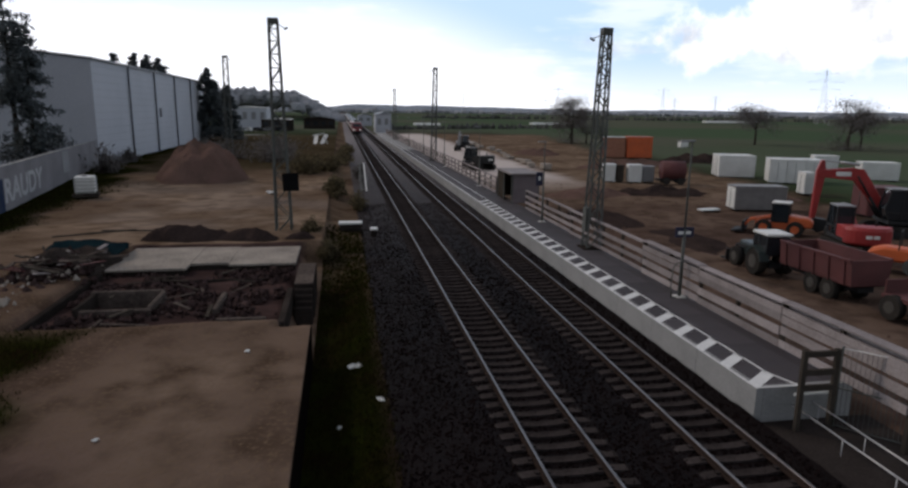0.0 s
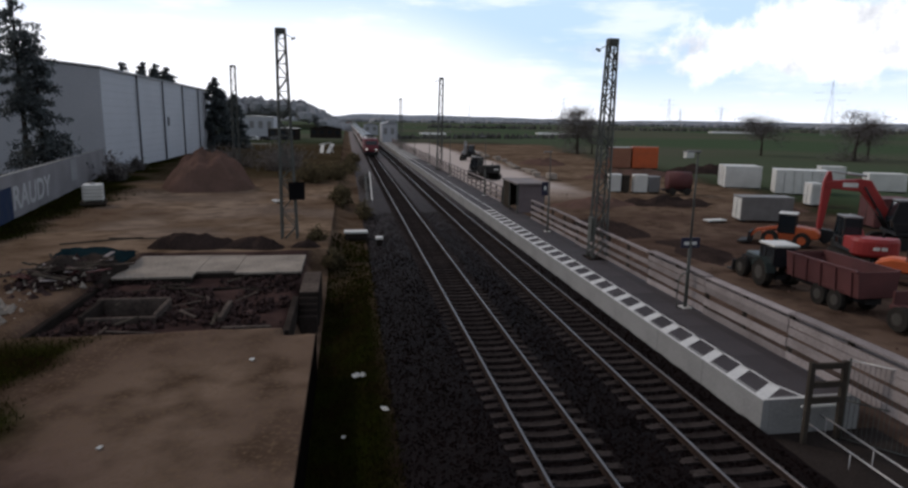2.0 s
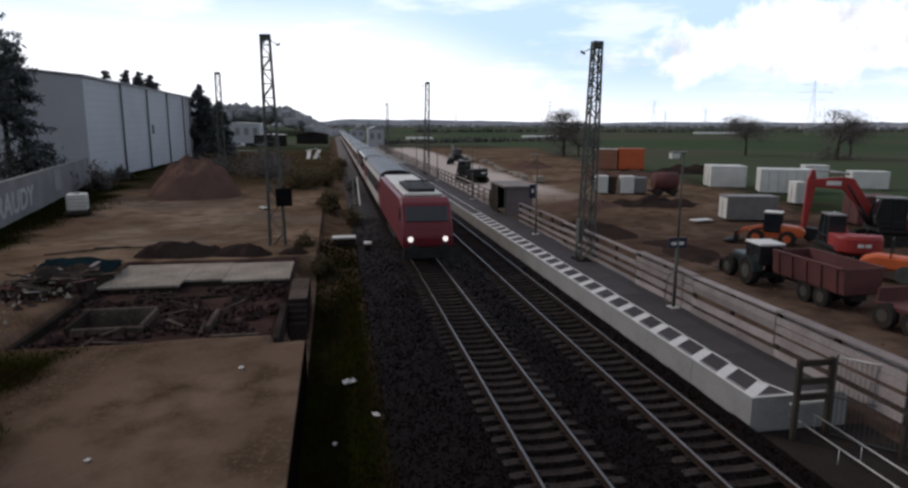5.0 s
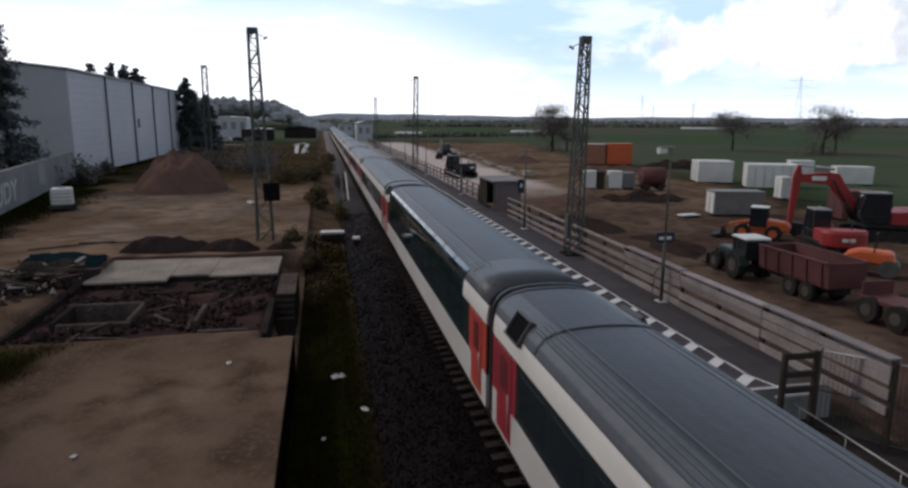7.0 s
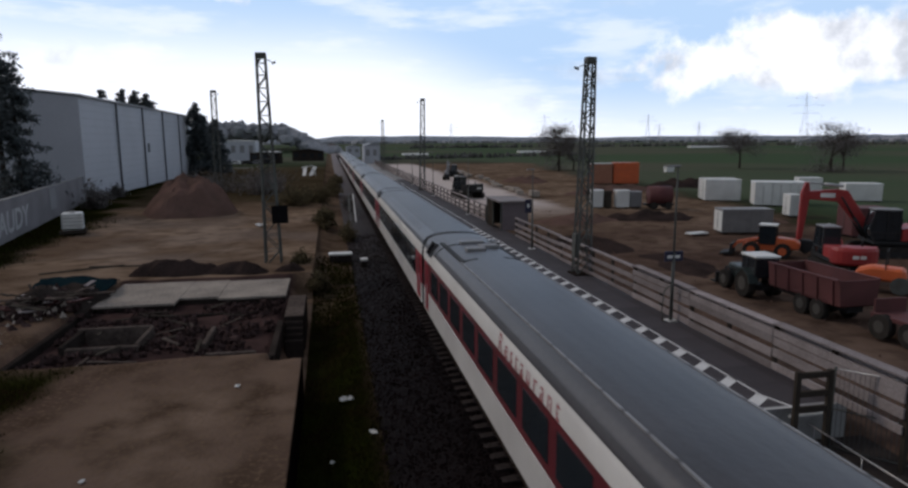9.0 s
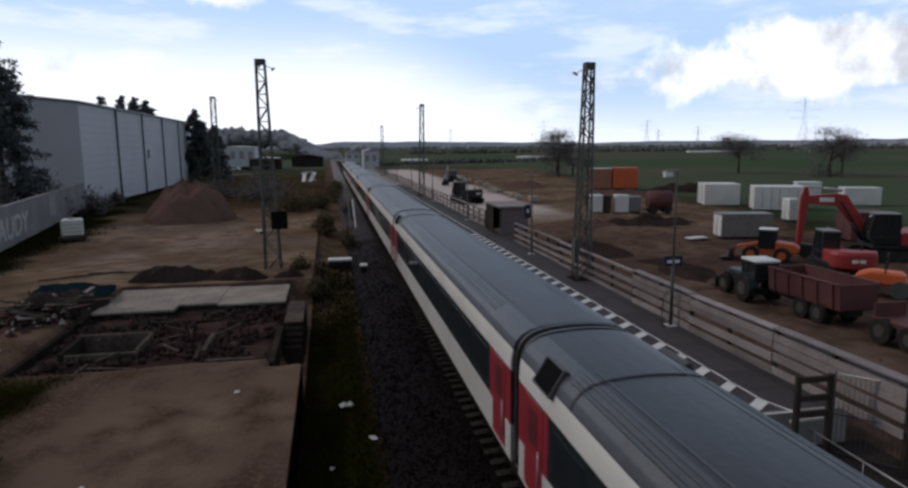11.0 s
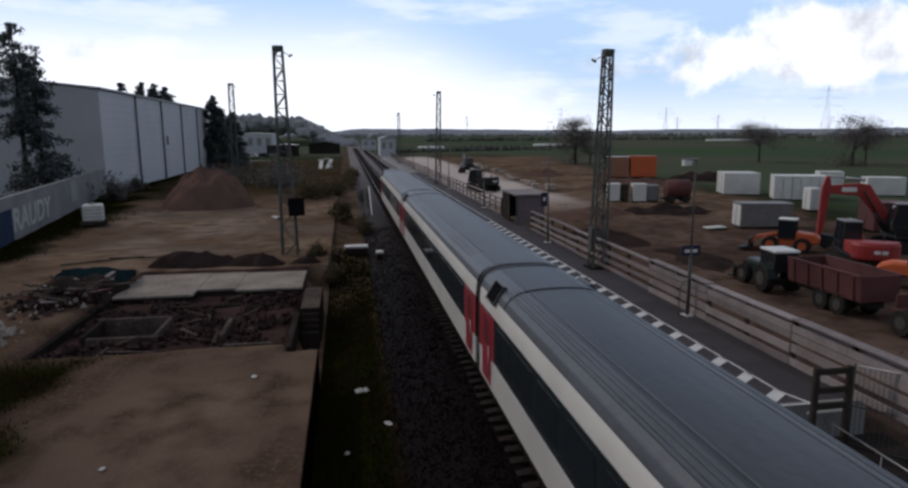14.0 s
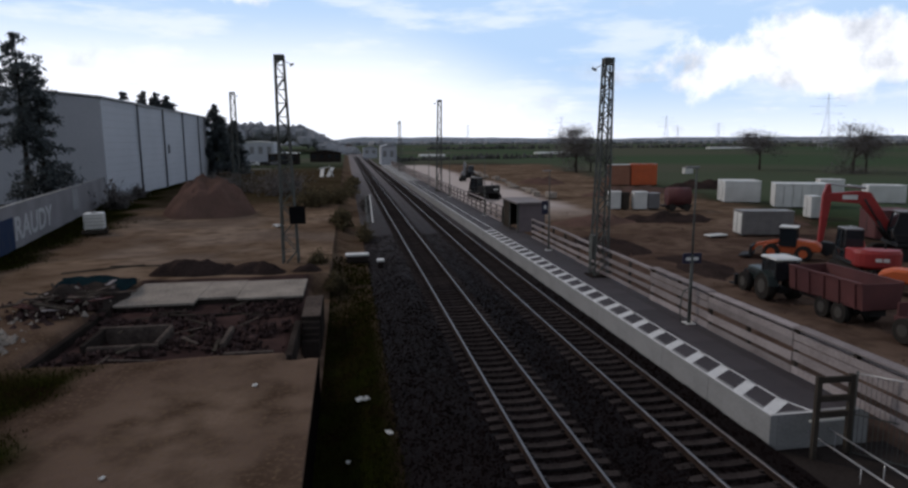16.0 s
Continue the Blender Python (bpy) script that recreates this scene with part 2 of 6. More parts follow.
# train
C_LOW = mat("coach_light_grey", (0.50, 0.48, 0.45), 0.55, other=(0.38, 0.36, 0.34), coarse=0.5)
C_TOP = mat("coach_white", (0.66, 0.64, 0.60), 0.5, other=(0.52, 0.50, 0.47), coarse=0.6)
C_BAND = mat("coach_window_band", (0.02, 0.028, 0.03), 0.25, other=(0.015, 0.02, 0.022), spec=0.3)
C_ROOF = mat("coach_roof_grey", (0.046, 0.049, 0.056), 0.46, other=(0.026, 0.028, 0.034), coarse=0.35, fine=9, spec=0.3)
# lighter copy of the roof grey: sun on the shoulders put into the colour
C_ROOF_LIT = mat("coach_roof_lit_edge", (0.075, 0.082, 0.093), 0.44, other=(0.045, 0.05, 0.058), coarse=0.3, fine=7, spec=0.35)
C_ROOF_DK = mat("coach_roof_dark", (0.05, 0.046, 0.048), 0.45, other=(0.032, 0.03, 0.032), coarse=0.5, fine=12)
C_RED = mat("coach_red", (0.27, 0.018, 0.03), 0.5, other=(0.19, 0.015, 0.022))
C_ORANGE = mat("coach_orange", (0.42, 0.06, 0.028), 0.5, other=(0.3, 0.025, 0.022))
C_DINE = mat("dining_car_dark_red", (0.15, 0.018, 0.026), 0.4, other=(0.07, 0.02, 0.022))
BELLOWS = mat("rubber_bellows", (0.018, 0.018, 0.018), 0.9)
L_RED = mat("locomotive_red", (0.15, 0.012, 0.022), 0.45, other=(0.11, 0.011, 0.018))
P_GLASS = mat("panorama_glass", (0.008, 0.018, 0.021), 0.05, other=(0.014, 0.026, 0.03), bump=0, spec=1.0)


# ---- mesh helpers ----
def box(bm, x0, x1, y0, y1, z0, z1, mi=0, m=None):
    vs = [bm.verts.new((x, y, z)) for z in (z0, z1) for x, y in ((x0, y0), (x1, y0), (x1, y1), (x0, y1))]
    if m is not None:
        for v in vs:
            v.co = m @ v.co
    for f in ((3, 2, 1, 0), (4, 5, 6, 7), (0, 1, 5, 4), (1, 2, 6, 5), (2, 3, 7, 6), (3, 0, 4, 7)):
        bm.faces.new([vs[i] for i in f]).material_index = mi
    return vs


def tube(bm, a, b, r0, r1=None, n=8, mi=0):
    """A tapered round bar from a to b."""
    a, b = Vector(a), Vector(b)
    r1 = r0 if r1 is None else r1
    d = (b - a).normalized()
    u = d.orthogonal().normalized()
    w = d.cross(u)
    rings = []
    for p, r in ((a, r0), (b, r1)):
        rings.append([bm.verts.new(p + (u * math.cos(k * math.tau / n) + w * math.sin(k * math.tau / n)) * r) for k in range(n)])
    for k in range(n):
        f = bm.faces.new((rings[0][k], rings[0][(k + 1) % n], rings[1][(k + 1) % n], rings[1][k]))
        f.material_index, f.smooth = mi, n > 5
    bm.faces.new(rings[0][::-1]).material_index = mi
    bm.faces.new(rings[1]).material_index = mi


def bar(bm, a, b, w, h=None, mi=0):
    """A square bar from a to b."""
    a, b = Vector(a), Vector(b)
    h = h or w
    d = b - a
    q = d.to_track_quat("Y", "Z").to_matrix().to_4x4()
    box(bm, -w / 2, w / 2, 0, d.length, -h / 2, h / 2, mi, Matrix.Translation(a) @ q)


def prism(bm, pts, y0, y1, mi=0, axis="y"):
    """A closed outline (x, z), pushed along y (or (y, z) along x)."""
    put = (lambda p, t: (p[0], t, p[1])) if axis == "y" else (lambda p, t: (t, p[0], p[1]))
    A = [bm.verts.new(put(p, y0)) for p in pts]
    B = [bm.verts.new(put(p, y1)) for p in pts]
    n = len(pts)
    fs = [bm.faces.new((A[i], A[(i + 1) % n], B[(i + 1) % n], B[i])) for i in range(n)]
    fs += [bm.faces.new(A[::-1]), bm.faces.new(B)]
    for f in fs:
        f.material_index = mi
    return fs


def finish(name, bm, mats, bevel=0.0, smooth=False):
    bmesh.ops.recalc_face_normals(bm, faces=bm.faces)
    if bevel:
        bmesh.ops.bevel(bm, geom=list(bm.edges), offset=bevel, segments=1, affect="EDGES", clamp_overlap=True)
    me = bpy.data.meshes.new(name)
    bm.to_mesh(me)
    bm.free()
    for m in mats if isinstance(mats, (list, tuple)) else [mats]:
        me.materials.append(m)
    if smooth:
        me.shade_smooth()
    return me


def part(name, bm, mats, parent, label="", bevel=0.0, smooth=False, at=None):
    ob = new(name, finish(name, bm, mats, bevel, smooth))
    ob.parent = parent
    if at is not None:
        ob.matrix_basis = at
    return tagged(ob, label)


def thing(name, label, category, m=None, group="", kind=""):
    ob = new(name)
    ob.empty_display_size = 0.3
    if m is not None:
        ob.matrix_basis = m
    return tagged(ob, label, category, group, kind)


def solid(name, bm, mats, label="", category="", group="", kind="", bevel=0.0, smooth=False, at=None):
    ob = new(name, finish(name, bm, mats, bevel, smooth))
    if at is not None:
        ob.matrix_basis = at
    return tagged(ob, label, category, group, kind)


def B():
    return bmesh.new()


def raw(name, verts, faces, mats):
    me = bpy.data.meshes.new(name)
    me.from_pydata(verts, [], faces)
    for m in mats if isinstance(mats, (list, tuple)) else [mats]:
        me.materials.append(m)
    me.update()
    return me


# ---- ground ----
A, BX = 5.13, 9.23                 # centres of the two tracks
EDGE, PLAT = 10.78, 0.76           # platform edge and height over the rails
FENCE = 13.4


def step(v, a, b):
    t = min(1.0, max(0.0, (v - a) / (b - a)))
    return t * t * (3 - 2 * t)


def relief(x, y, s, seed=0.0):
    return noise.fractal(Vector((x * s + seed, y * s - seed, seed * 0.37)), 1.0, 2.0, 4)


def ground_z(x, y):
    if x > 1.0:
        z = -0.55 + 0.5 * step(x, 13.5, 14.6) if x > 11 else -0.55
        if x > 14.6:
            z += 0.14 * relief(x, y, 0.35) + 0.25 * relief(x, y, 0.06, 4.0) * step(y, 20, 40)
            if y > 250 or x > 90:
                z = -0.2
        return z
    if x > -1.18 or (x > -2.2 and 22.5 < y < 37.5):
        return -0.55 - 0.55 * (1 - step(x, -0.7, 0.9)) * (1 - step(y, 33, 40)) + 0.06 * relief(x, y, 0.9) + 0.5 * step(y, 38, 60) * step(-x, -0.5, 1.2)
    z = 0.42 - 0.35 * step(y, 38, 48) + 0.05 * relief(x, y, 0.5) + 0.1 * relief(x, y, 0.1, 3.0)
    if x > -2.0 and y < 22.5:
        z += (0.49 + 0.03 * relief(x, y, 1.7) - z) * step(x, -2.0, -1.4)
    if -11.4 < x < -2.1 and 23.0 < y < 37.0:
        z = (-0.45 if -10.2 < x < -7.5 and 25.8 < y < 28.3 else -0.06) + 0.09 * relief(x, y, 0.8)
    return z


def soil_kind(x, y):
    """Shares of grass, pale dirt and gravel."""
    n = relief(x, y, 0.16, 7.0)
    n2 = relief(x, y, 0.03, 2.0)
    g = d = w = 0.0
    if -1.18 < x <= 11:
        g = 1.0 - step(x, 0.9, 1.6)
        # strip kept dark close by and paler beyond: lens falloff put into the mix
        d = 0.8 * step(y + 4 * n, 18, 30)
        g *= 1 - 0.35 * step(y + 4 * n, 18, 30) * step(n2 + n, -0.6, 0.3)
        g *= 1 - 0.75 * step(y + 3 * n, 36, 46)
    elif x <= -1.18:
        d = 0.7 + 0.3 * step(y, 20, 40) - 0.55 * step(-x + 2.0 * n, 4.0, 8.0) * (1 - step(y + 3 * n, 13, 18))
        w = 0.1 * step(y, 40, 46) * (1 - step(y, 62, 80)) * step(n, -0.25, 0.3)
        g = max(step(-x - 8.0 + 2.2 * n + 0.12 * (y - 20), -0.7, 1.0) * (1 - step(y, 21.5, 24)),
                step(-x - 19.5 - 0.12 * (y - 45) + 3 * n, -1, 2) * step(y, 34, 42),
                step(y + 6 * n, 76, 92) * 0.7 * step(-x, -20, 0))
        if -11.4 < x < -2.1 and 23.0 < y < 37.5:
            d, g, w = 0.0, 0.0, 0.0
        if y > 200 or x < -60:
            g = 1.0
    else:
        w = (1 - step(x, 26 + 2 * n, 29 + 2 * n)) * step(y, 60, 85) * (1 - step(y, 230, 260))
        line = 46 + 0.13 * (y - 90) + 6 * n
        g = step(x, line, line + 7)
        g = max(g, step(y, 205, 235))
        d = (1.0 - g) * (0.45 + 0.55 * step(y, 42, 75))
    return max(0, g), max(0, d), max(0, w)


def ground():
    def axis(parts):
        out = []
        for a, b, s in parts:
            k = a
            while k < b - 1e-6:
                out.append(k)
                k += s
        return out + [parts[-1][1]]
    xs = axis([(-2500, -400, 150), (-400, -100, 20), (-100, -40, 4), (-40, -12, 0.8), (-12, -1.6, 0.4), (-1.6, -1.2, 0.1), (-1.2, -1.16, 0.02),
               (-1.16, 2, 0.395), (2, 13, 1.1), (13, 40, 0.7), (40, 100, 3), (100, 400, 20), (400, 3000, 150)])
    ys = axis([(-300, -20, 40), (-20, 5, 5), (5, 45, 0.4), (45, 100, 1.2), (100, 260, 4), (260, 600, 20), (600, 4500, 150)])
    P = [(x, y, ground_z(x, y)) for y in ys for x in xs]
    nx = len(xs)
    F = [(j * nx + i, j * nx + i + 1, (j + 1) * nx + i + 1, (j + 1) * nx + i) for j in range(len(ys) - 1) for i in range(nx - 1)]
    me = raw("ground", P, F, GROUND)
    att = me.attributes.new("soil", "FLOAT_COLOR", "POINT")
    att.data.foreach_set("color", [c for x, y, _ in P for c in (*soil_kind(x, y), 1.0)])
    me.shade_smooth()
    tagged(new("ground", me), "brown earth yard with thin grass, fields beyond", "ground", kind="structure")


def ground_material():
    m = bpy.data.materials.new("ground_soil")
    m.use_nodes = True
    nt = m.node_tree
    N, L = nt.nodes.new, nt.links.new
    b = nt.nodes["Principled BSDF"]
    b.inputs["Roughness"].default_value = 0.97
    b.inputs["Specular IOR Level"].default_value = 0.0
    vec = N("ShaderNodeTexCoord").outputs["Object"]

    def tex(scale, detail=5):
        n = N("ShaderNodeTexNoise")
        n.inputs["Scale"].default_value, n.inputs["Detail"].default_value = scale, detail
        L(vec, n.inputs[0])
        return n.outputs[0]

    def mix(fac, a, c):
        n = N("ShaderNodeMix")
        n.data_type = "RGBA"
        L(fac, n.inputs[0])
        for i, v in ((6, a), (7, c)):
            if isinstance(v, tuple):
                n.inputs[i].default_value = (*v, 1)
            else:
                L(v, n.inputs[i])
        return n.outputs[2]

    def rng(v, a, c):
        n = N("ShaderNodeMapRange")
        L(v, n.inputs[0])
        n.inputs[1].default_value, n.inputs[2].default_value = a, c
        return n.outputs[0]
    at = N("ShaderNodeAttribute")
    at.attribute_name = "soil"
    sep = N("ShaderNodeSeparateColor")
    L(at.outputs["Color"], sep.inputs[0])
    big, mid, small = tex(0.12), tex(0.7), tex(7.0)
    bare = mix(rng(mid, 0.35, 0.65), (0.068, 0.042, 0.038), (0.036, 0.023, 0.0215))
    dirt = mix(rng(big, 0.38, 0.62), (0.205, 0.147, 0.105), (0.09, 0.06, 0.043))
    dirt = mix(rng(mid, 0.42, 0.72), dirt, (0.068, 0.044, 0.028))
    dirt = mix(rng(small, 0.5, 0.75), dirt, (0.165, 0.114, 0.072))
    grass = mix(rng(mid, 0.35, 0.65), (0.012, 0.016, 0.0025), (0.010, 0.007, 0.003))
    # field greens lifted and greyed, with far haze mixed into the colour
    field = mix(rng(tex(0.006, 3), 0.42, 0.58), (0.058, 0.085, 0.05), (0.085, 0.088, 0.064))
    sx = N("ShaderNodeSeparateXYZ")
    L(vec, sx.inputs[0])
    far = N("ShaderNodeMath")
    far.operation = "MAXIMUM"
    L(rng(sx.outputs[0], 40, 60), far.inputs[0])
    L(rng(sx.outputs[1], 180, 260), far.inputs[1])
    grass = mix(far.outputs[0], grass, field)
    col = mix(sep.outputs[1], bare, dirt)
    col = mix(sep.outputs[2], col, (0.48, 0.42, 0.385))
    col = mix(sep.outputs[0], col, grass)
    L(col, b.inputs["Base Color"])
    bp = N("ShaderNodeBump")
    bp.inputs["Strength"].default_value, bp.inputs["Distance"].default_value = 0.7, 0.06
    L(small, bp.inputs["Height"])
    L(bp.outputs[0], b.inputs["Normal"])
    return m


GROUND = ground_material()
ground()


# ---- tracks ----
def stones(name, spots, size, material, label, category, seed=1):
    """Loose stones as one object: small uneven octahedra."""
    rng = np.random.default_rng(seed)
    n = len(spots)
    base = np.array([(1, 0, 0), (-1, 0, 0), (0, 1, 0), (0, -1, 0), (0, 0, 1), (0, 0, -1)], float)
    fc = np.array([(0, 2, 4), (2, 1, 4), (1, 3, 4), (3, 0, 4), (2, 0, 5), (1, 2, 5), (3, 1, 5), (0, 3, 5)])
    v = base[None] * rng.uniform(0.6, 1.3, (n, 6, 1)) + rng.uniform(-0.25, 0.25, (n, 6, 3))
    ang = rng.uniform(0, 6.28, n)
    c, s = np.cos(ang)[:, None], np.sin(ang)[:, None]
    v[..., 0], v[..., 1] = v[..., 0] * c - v[..., 1] * s, v[..., 0] * s + v[..., 1] * c
    v *= (size * rng.uniform(0.5, 1.4, n))[:, None, None]
    v += np.asarray(spots)[:, None, :]
    f = (fc[None] + 6 * np.arange(n)[:, None, None]).reshape(-1, 3)
    return tagged(new(name, raw(name, v.reshape(-1, 3).tolist(), f.tolist(), material)), label, category, kind="stuff")


def ballast():
    ys = [-60 + 4 * k for k in range(16)] + [4 + 0.35 * k for k in range(160)] + [60 + 4 * k for k in range(60)] + [300 + 40 * k for k in range(20)]
    xs = [1.0, 1.35, 1.8, 2.3, 2.9, 3.4, 3.7, 4.4, 5.1, 5.8, 6.5, 6.8, 7.2, 7.5, 7.9, 8.6, 9.2, 9.9, 10.45, 10.77]
    hs = [-0.62, -0.52, -0.42, -0.33, -0.25, -0.22, -0.21, -0.25, -0.26, -0.25, -0.21, -0.22, -0.26, -0.22, -0.21, -0.25, -0.26, -0.25, -0.13, -0.03]
    P = [(x, y, h + (0.035 * relief(x, y, 2.2) if y < 60 else 0)) for y in ys for x, h in zip(xs, hs)]
    n = len(xs)
    F = [(j * n + i, j * n + i + 1, (j + 1) * n + i + 1, (j + 1) * n + i) for j in range(len(ys) - 1) for i in range(n - 1)]
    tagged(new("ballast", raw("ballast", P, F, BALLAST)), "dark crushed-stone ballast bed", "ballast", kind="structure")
    r = np.random.default_rng(3)
    m = 38000
    y = 7 + 50 * r.random(m) ** 1.5
    x = 1.15 + 9.55 * r.random(m)
    z = np.interp(x, xs, hs) + 0.01
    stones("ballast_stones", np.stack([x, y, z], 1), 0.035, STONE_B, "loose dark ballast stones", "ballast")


def sleeper_mesh():
    bm = B()
    prism(bm, [(-1.3, -0.40), (1.3, -0.40), (1.3, -0.19), (0.95, -0.165), (0.55, -0.175), (0.3, -0.205), (-0.3, -0.205), (-0.55, -0.175), (-0.95, -0.165), (-1.3, -0.19)], -0.13, 0.13)
    for s in (-1, 1):
        for d in (-0.13, 0.13):
            box(bm, s * 0.7525 + d - 0.05, s * 0.7525 + d + 0.05, -0.06, 0.06, -0.18, -0.12)
    return finish("sleeper", bm, SLEEPER)


def track(name, x, label):
    t = thing(name, label, "railway track", pose(x, 0, 0), group="tracks", kind="structure")
    for s in (-0.7525, 0.7525):
        bm = B()
        prism(bm, [(s - 0.075, -0.17), (s + 0.075, -0.17), (s + 0.075, -0.155), (s + 0.012, -0.13), (s + 0.012, -0.045), (s + 0.036, -0.03), (s + 0.036, -0.012), (s - 0.036, -0.012), (s - 0.036, -0.03), (s - 0.012, -0.045), (s - 0.012, -0.13), (s - 0.075, -0.155)], -60, 900, 0)
        prism(bm, [(s - 0.036, -0.0118), (s + 0.036, -0.0118), (s + 0.028, 0.0), (s - 0.028, 0.0)], -60, 900, 1)
        part("rail", bm, [RUST, RAIL], t, "steel rail with a bright running surface")
    me = sleeper_mesh()
    y = 14.10 - 0.6 * 36
    for k in range(240):
        o = new("sleeper", me)
        o.parent = t
        o.location = (0.012 * math.sin(k * 2.7), y + 0.6 * k, 0.006 * math.sin(k * 1.9))
        o.rotation_euler = (0, 0, radians(0.5 * math.sin(k * 3.3)))
    bm = B()
    for k in range(240, 620):
        box(bm, -1.3, 1.3, y + 0.6 * k - 0.13, y + 0.6 * k + 0.13, -0.3, -0.175)
    tagged(part("far_sleepers", bm, SLEEPER, t), kind="stuff")


ballast()


# ---- platform ----
def platform():
    p = thing("platform", "concrete-edged station platform with dark paving", "platform", kind="structure")
    y0, y1 = 14.54, 205.0
    bm = B()
    box(bm, EDGE + 0.06, 11.9, y0 + 0.06, y1, -0.6, PLAT - 0.10)
    box(bm, 11.9, FENCE + 0.3, y0 + 0.06, y1, -0.6, PLAT - 0.10)
    part("core", bm, CONC_DARK, p)
    # edge wall of precast units
    bm = B()
    box(bm, EDGE, EDGE + 0.22, 0, 2.985, -0.62, PLAT)
    unit = finish("edge_unit", bm, CONC, 0.008)
    for k in range(int((y1 - y0) / 3)):
        o = new("edge_unit", unit)
        o.parent, o.location = p, (0, y0 + 3 * k, 0)
    bm = B()
    box(bm, EDGE + 0.223, FENCE + 0.3, y0, y0 + 0.2, -0.62, PLAT)
    part("end_wall", bm, CONC, p, bevel=0.008)
    # paving slabs
    bm = B()
    box(bm, 0.004, 0.996, 0.004, 1.496, PLAT - 0.1, PLAT)
    slab = finish("paving_slab", bm, PAVE)
    for i in range(2):
        for k in range(int((y1 - y0 - 0.2) / 1.5)):
            if k < 70:
                o = new("paving_slab", slab)
                o.parent, o.location = p, (EDGE + 0.222 + i, y0 + 0.2 + 1.5 * k, 0.0008 * math.sin(k * 5.1 + i))
    bm = B()
    for k in range(70):
        box(bm, EDGE + 2.226, FENCE + 0.3, y0 + 0.204 + 1.5 * k, y0 + 1.696 + 1.5 * k, PLAT - 0.1, PLAT)
    tagged(part("paving", bm, PAVE, p), kind="stuff")
    # far stretch in paler concrete, so haze is put into its colour
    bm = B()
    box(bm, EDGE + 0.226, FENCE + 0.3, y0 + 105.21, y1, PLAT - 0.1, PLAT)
    part("far_paving", bm, CONC, p, "paving at the far end, paled for distance haze")
    # white markings: edge line, inner line and slanted bars
    z0, z1 = PLAT + 0.004, PLAT + 0.009
    bm = B()
    box(bm, EDGE + 0.005, EDGE + 0.07, y0, y1, z0, z1)
    part("edge_line", bm, WHITE, p, "white edge line")
    bm = B()
    box(bm, 11.72, 11.79, y0 + 1.0, y1, z0, z1)
    part("inner_line", bm, WHITE, p, "white line")
    bm = B()
    bar(bm, (11.75, y0 + 0.95, z0 + 0.0035), (12.05, y0 + 0.05, z0 + 0.0035), 0.07, 0.005)
    box(bm, EDGE + 0.07, 12.1, y0 + 0.02, y0 + 0.08, z0, z1)
    part("end_line", bm, WHITE, p, "white line")
    bm = B()
    vs = [(0.0, 0.0), (0.0, 0.44), (0.94, 1.14), (0.94, 0.70)]
    a = [bm.verts.new((u, v, z0)) for u, v in vs]
    b = [bm.verts.new((u, v, z1)) for u, v in vs]
    for f in (a[::-1], b, *[(a[i], a[(i + 1) % 4], b[(i + 1) % 4], b[i]) for i in range(4)]):
        bm.faces.new(f)
    me = finish("warning_bar", bm, WHITE)
    for k in range(27):
        o = new("warning_bar", me)
        o.parent, o.location = p, (EDGE + 0.07, 14.55 + 1.375 * k, 0)


platform()


# ---- board fence behind the platform ----
def fence():
    f = thing("board_fence", "weathered pale board fence with gaps between the low boards", "fence", pose(FENCE, 0, 0), kind="structure")
    bm = B()
    box(bm, 0.05, 0.17, -0.06, 0.06, PLAT - 1.3, 2.15)
    post = finish("post", bm, WOOD_DARK)
    ys = [12.5 + 2.4 * k for k in range(78)]
    for y in ys:
        if 48.0 < y < 54.5:
            continue
        o = new("post", post)
        o.parent, o.location = f, (0, y, 0)
    near = ((0.80, 1.02), (1.18, 1.44), (1.60, 1.84), (1.86, 2.08))
    far = ((0.84, 1.00), (1.22, 1.40), (1.64, 1.84))

    def plank(x0, x1, a, b, name):
        bm = B()
        box(bm, x0, x1, 0.01, 2.39 * 2, a, b)
        return finish(name, bm, WOOD)
    sets = [[("board", plank(-0.02, 0.03, a, b, "board")) for a, b in rows] for rows in (near, far)]
    sets[0] += [("cap_board", plank(-0.05, 0.30, 2.21, 2.26, "cap_board")), ("board", plank(0.24, 0.28, 1.8, 2.2, "board"))]
    sets[1] += [("cap_board", plank(-0.04, 0.14, 2.16, 2.25, "cap_board"))]
    for k in range(0, 77, 2):
        if ys[k] + 4.8 > 48.9 and ys[k] < 54.3:
            continue
        for i, (name, me) in enumerate(sets[0 if ys[k] < 26 else 1]):
            o = new(name, me)
            o.parent = f
            o.location = (0.012 * math.sin(k * 1.7 + i), ys[k], 0.02 * math.sin(k * 2.1 + 1.7 * i))
            o.rotation_euler = (radians(0.3 * math.sin(k * 1.3 + 2.3 * i)), 0, 0)


fence()


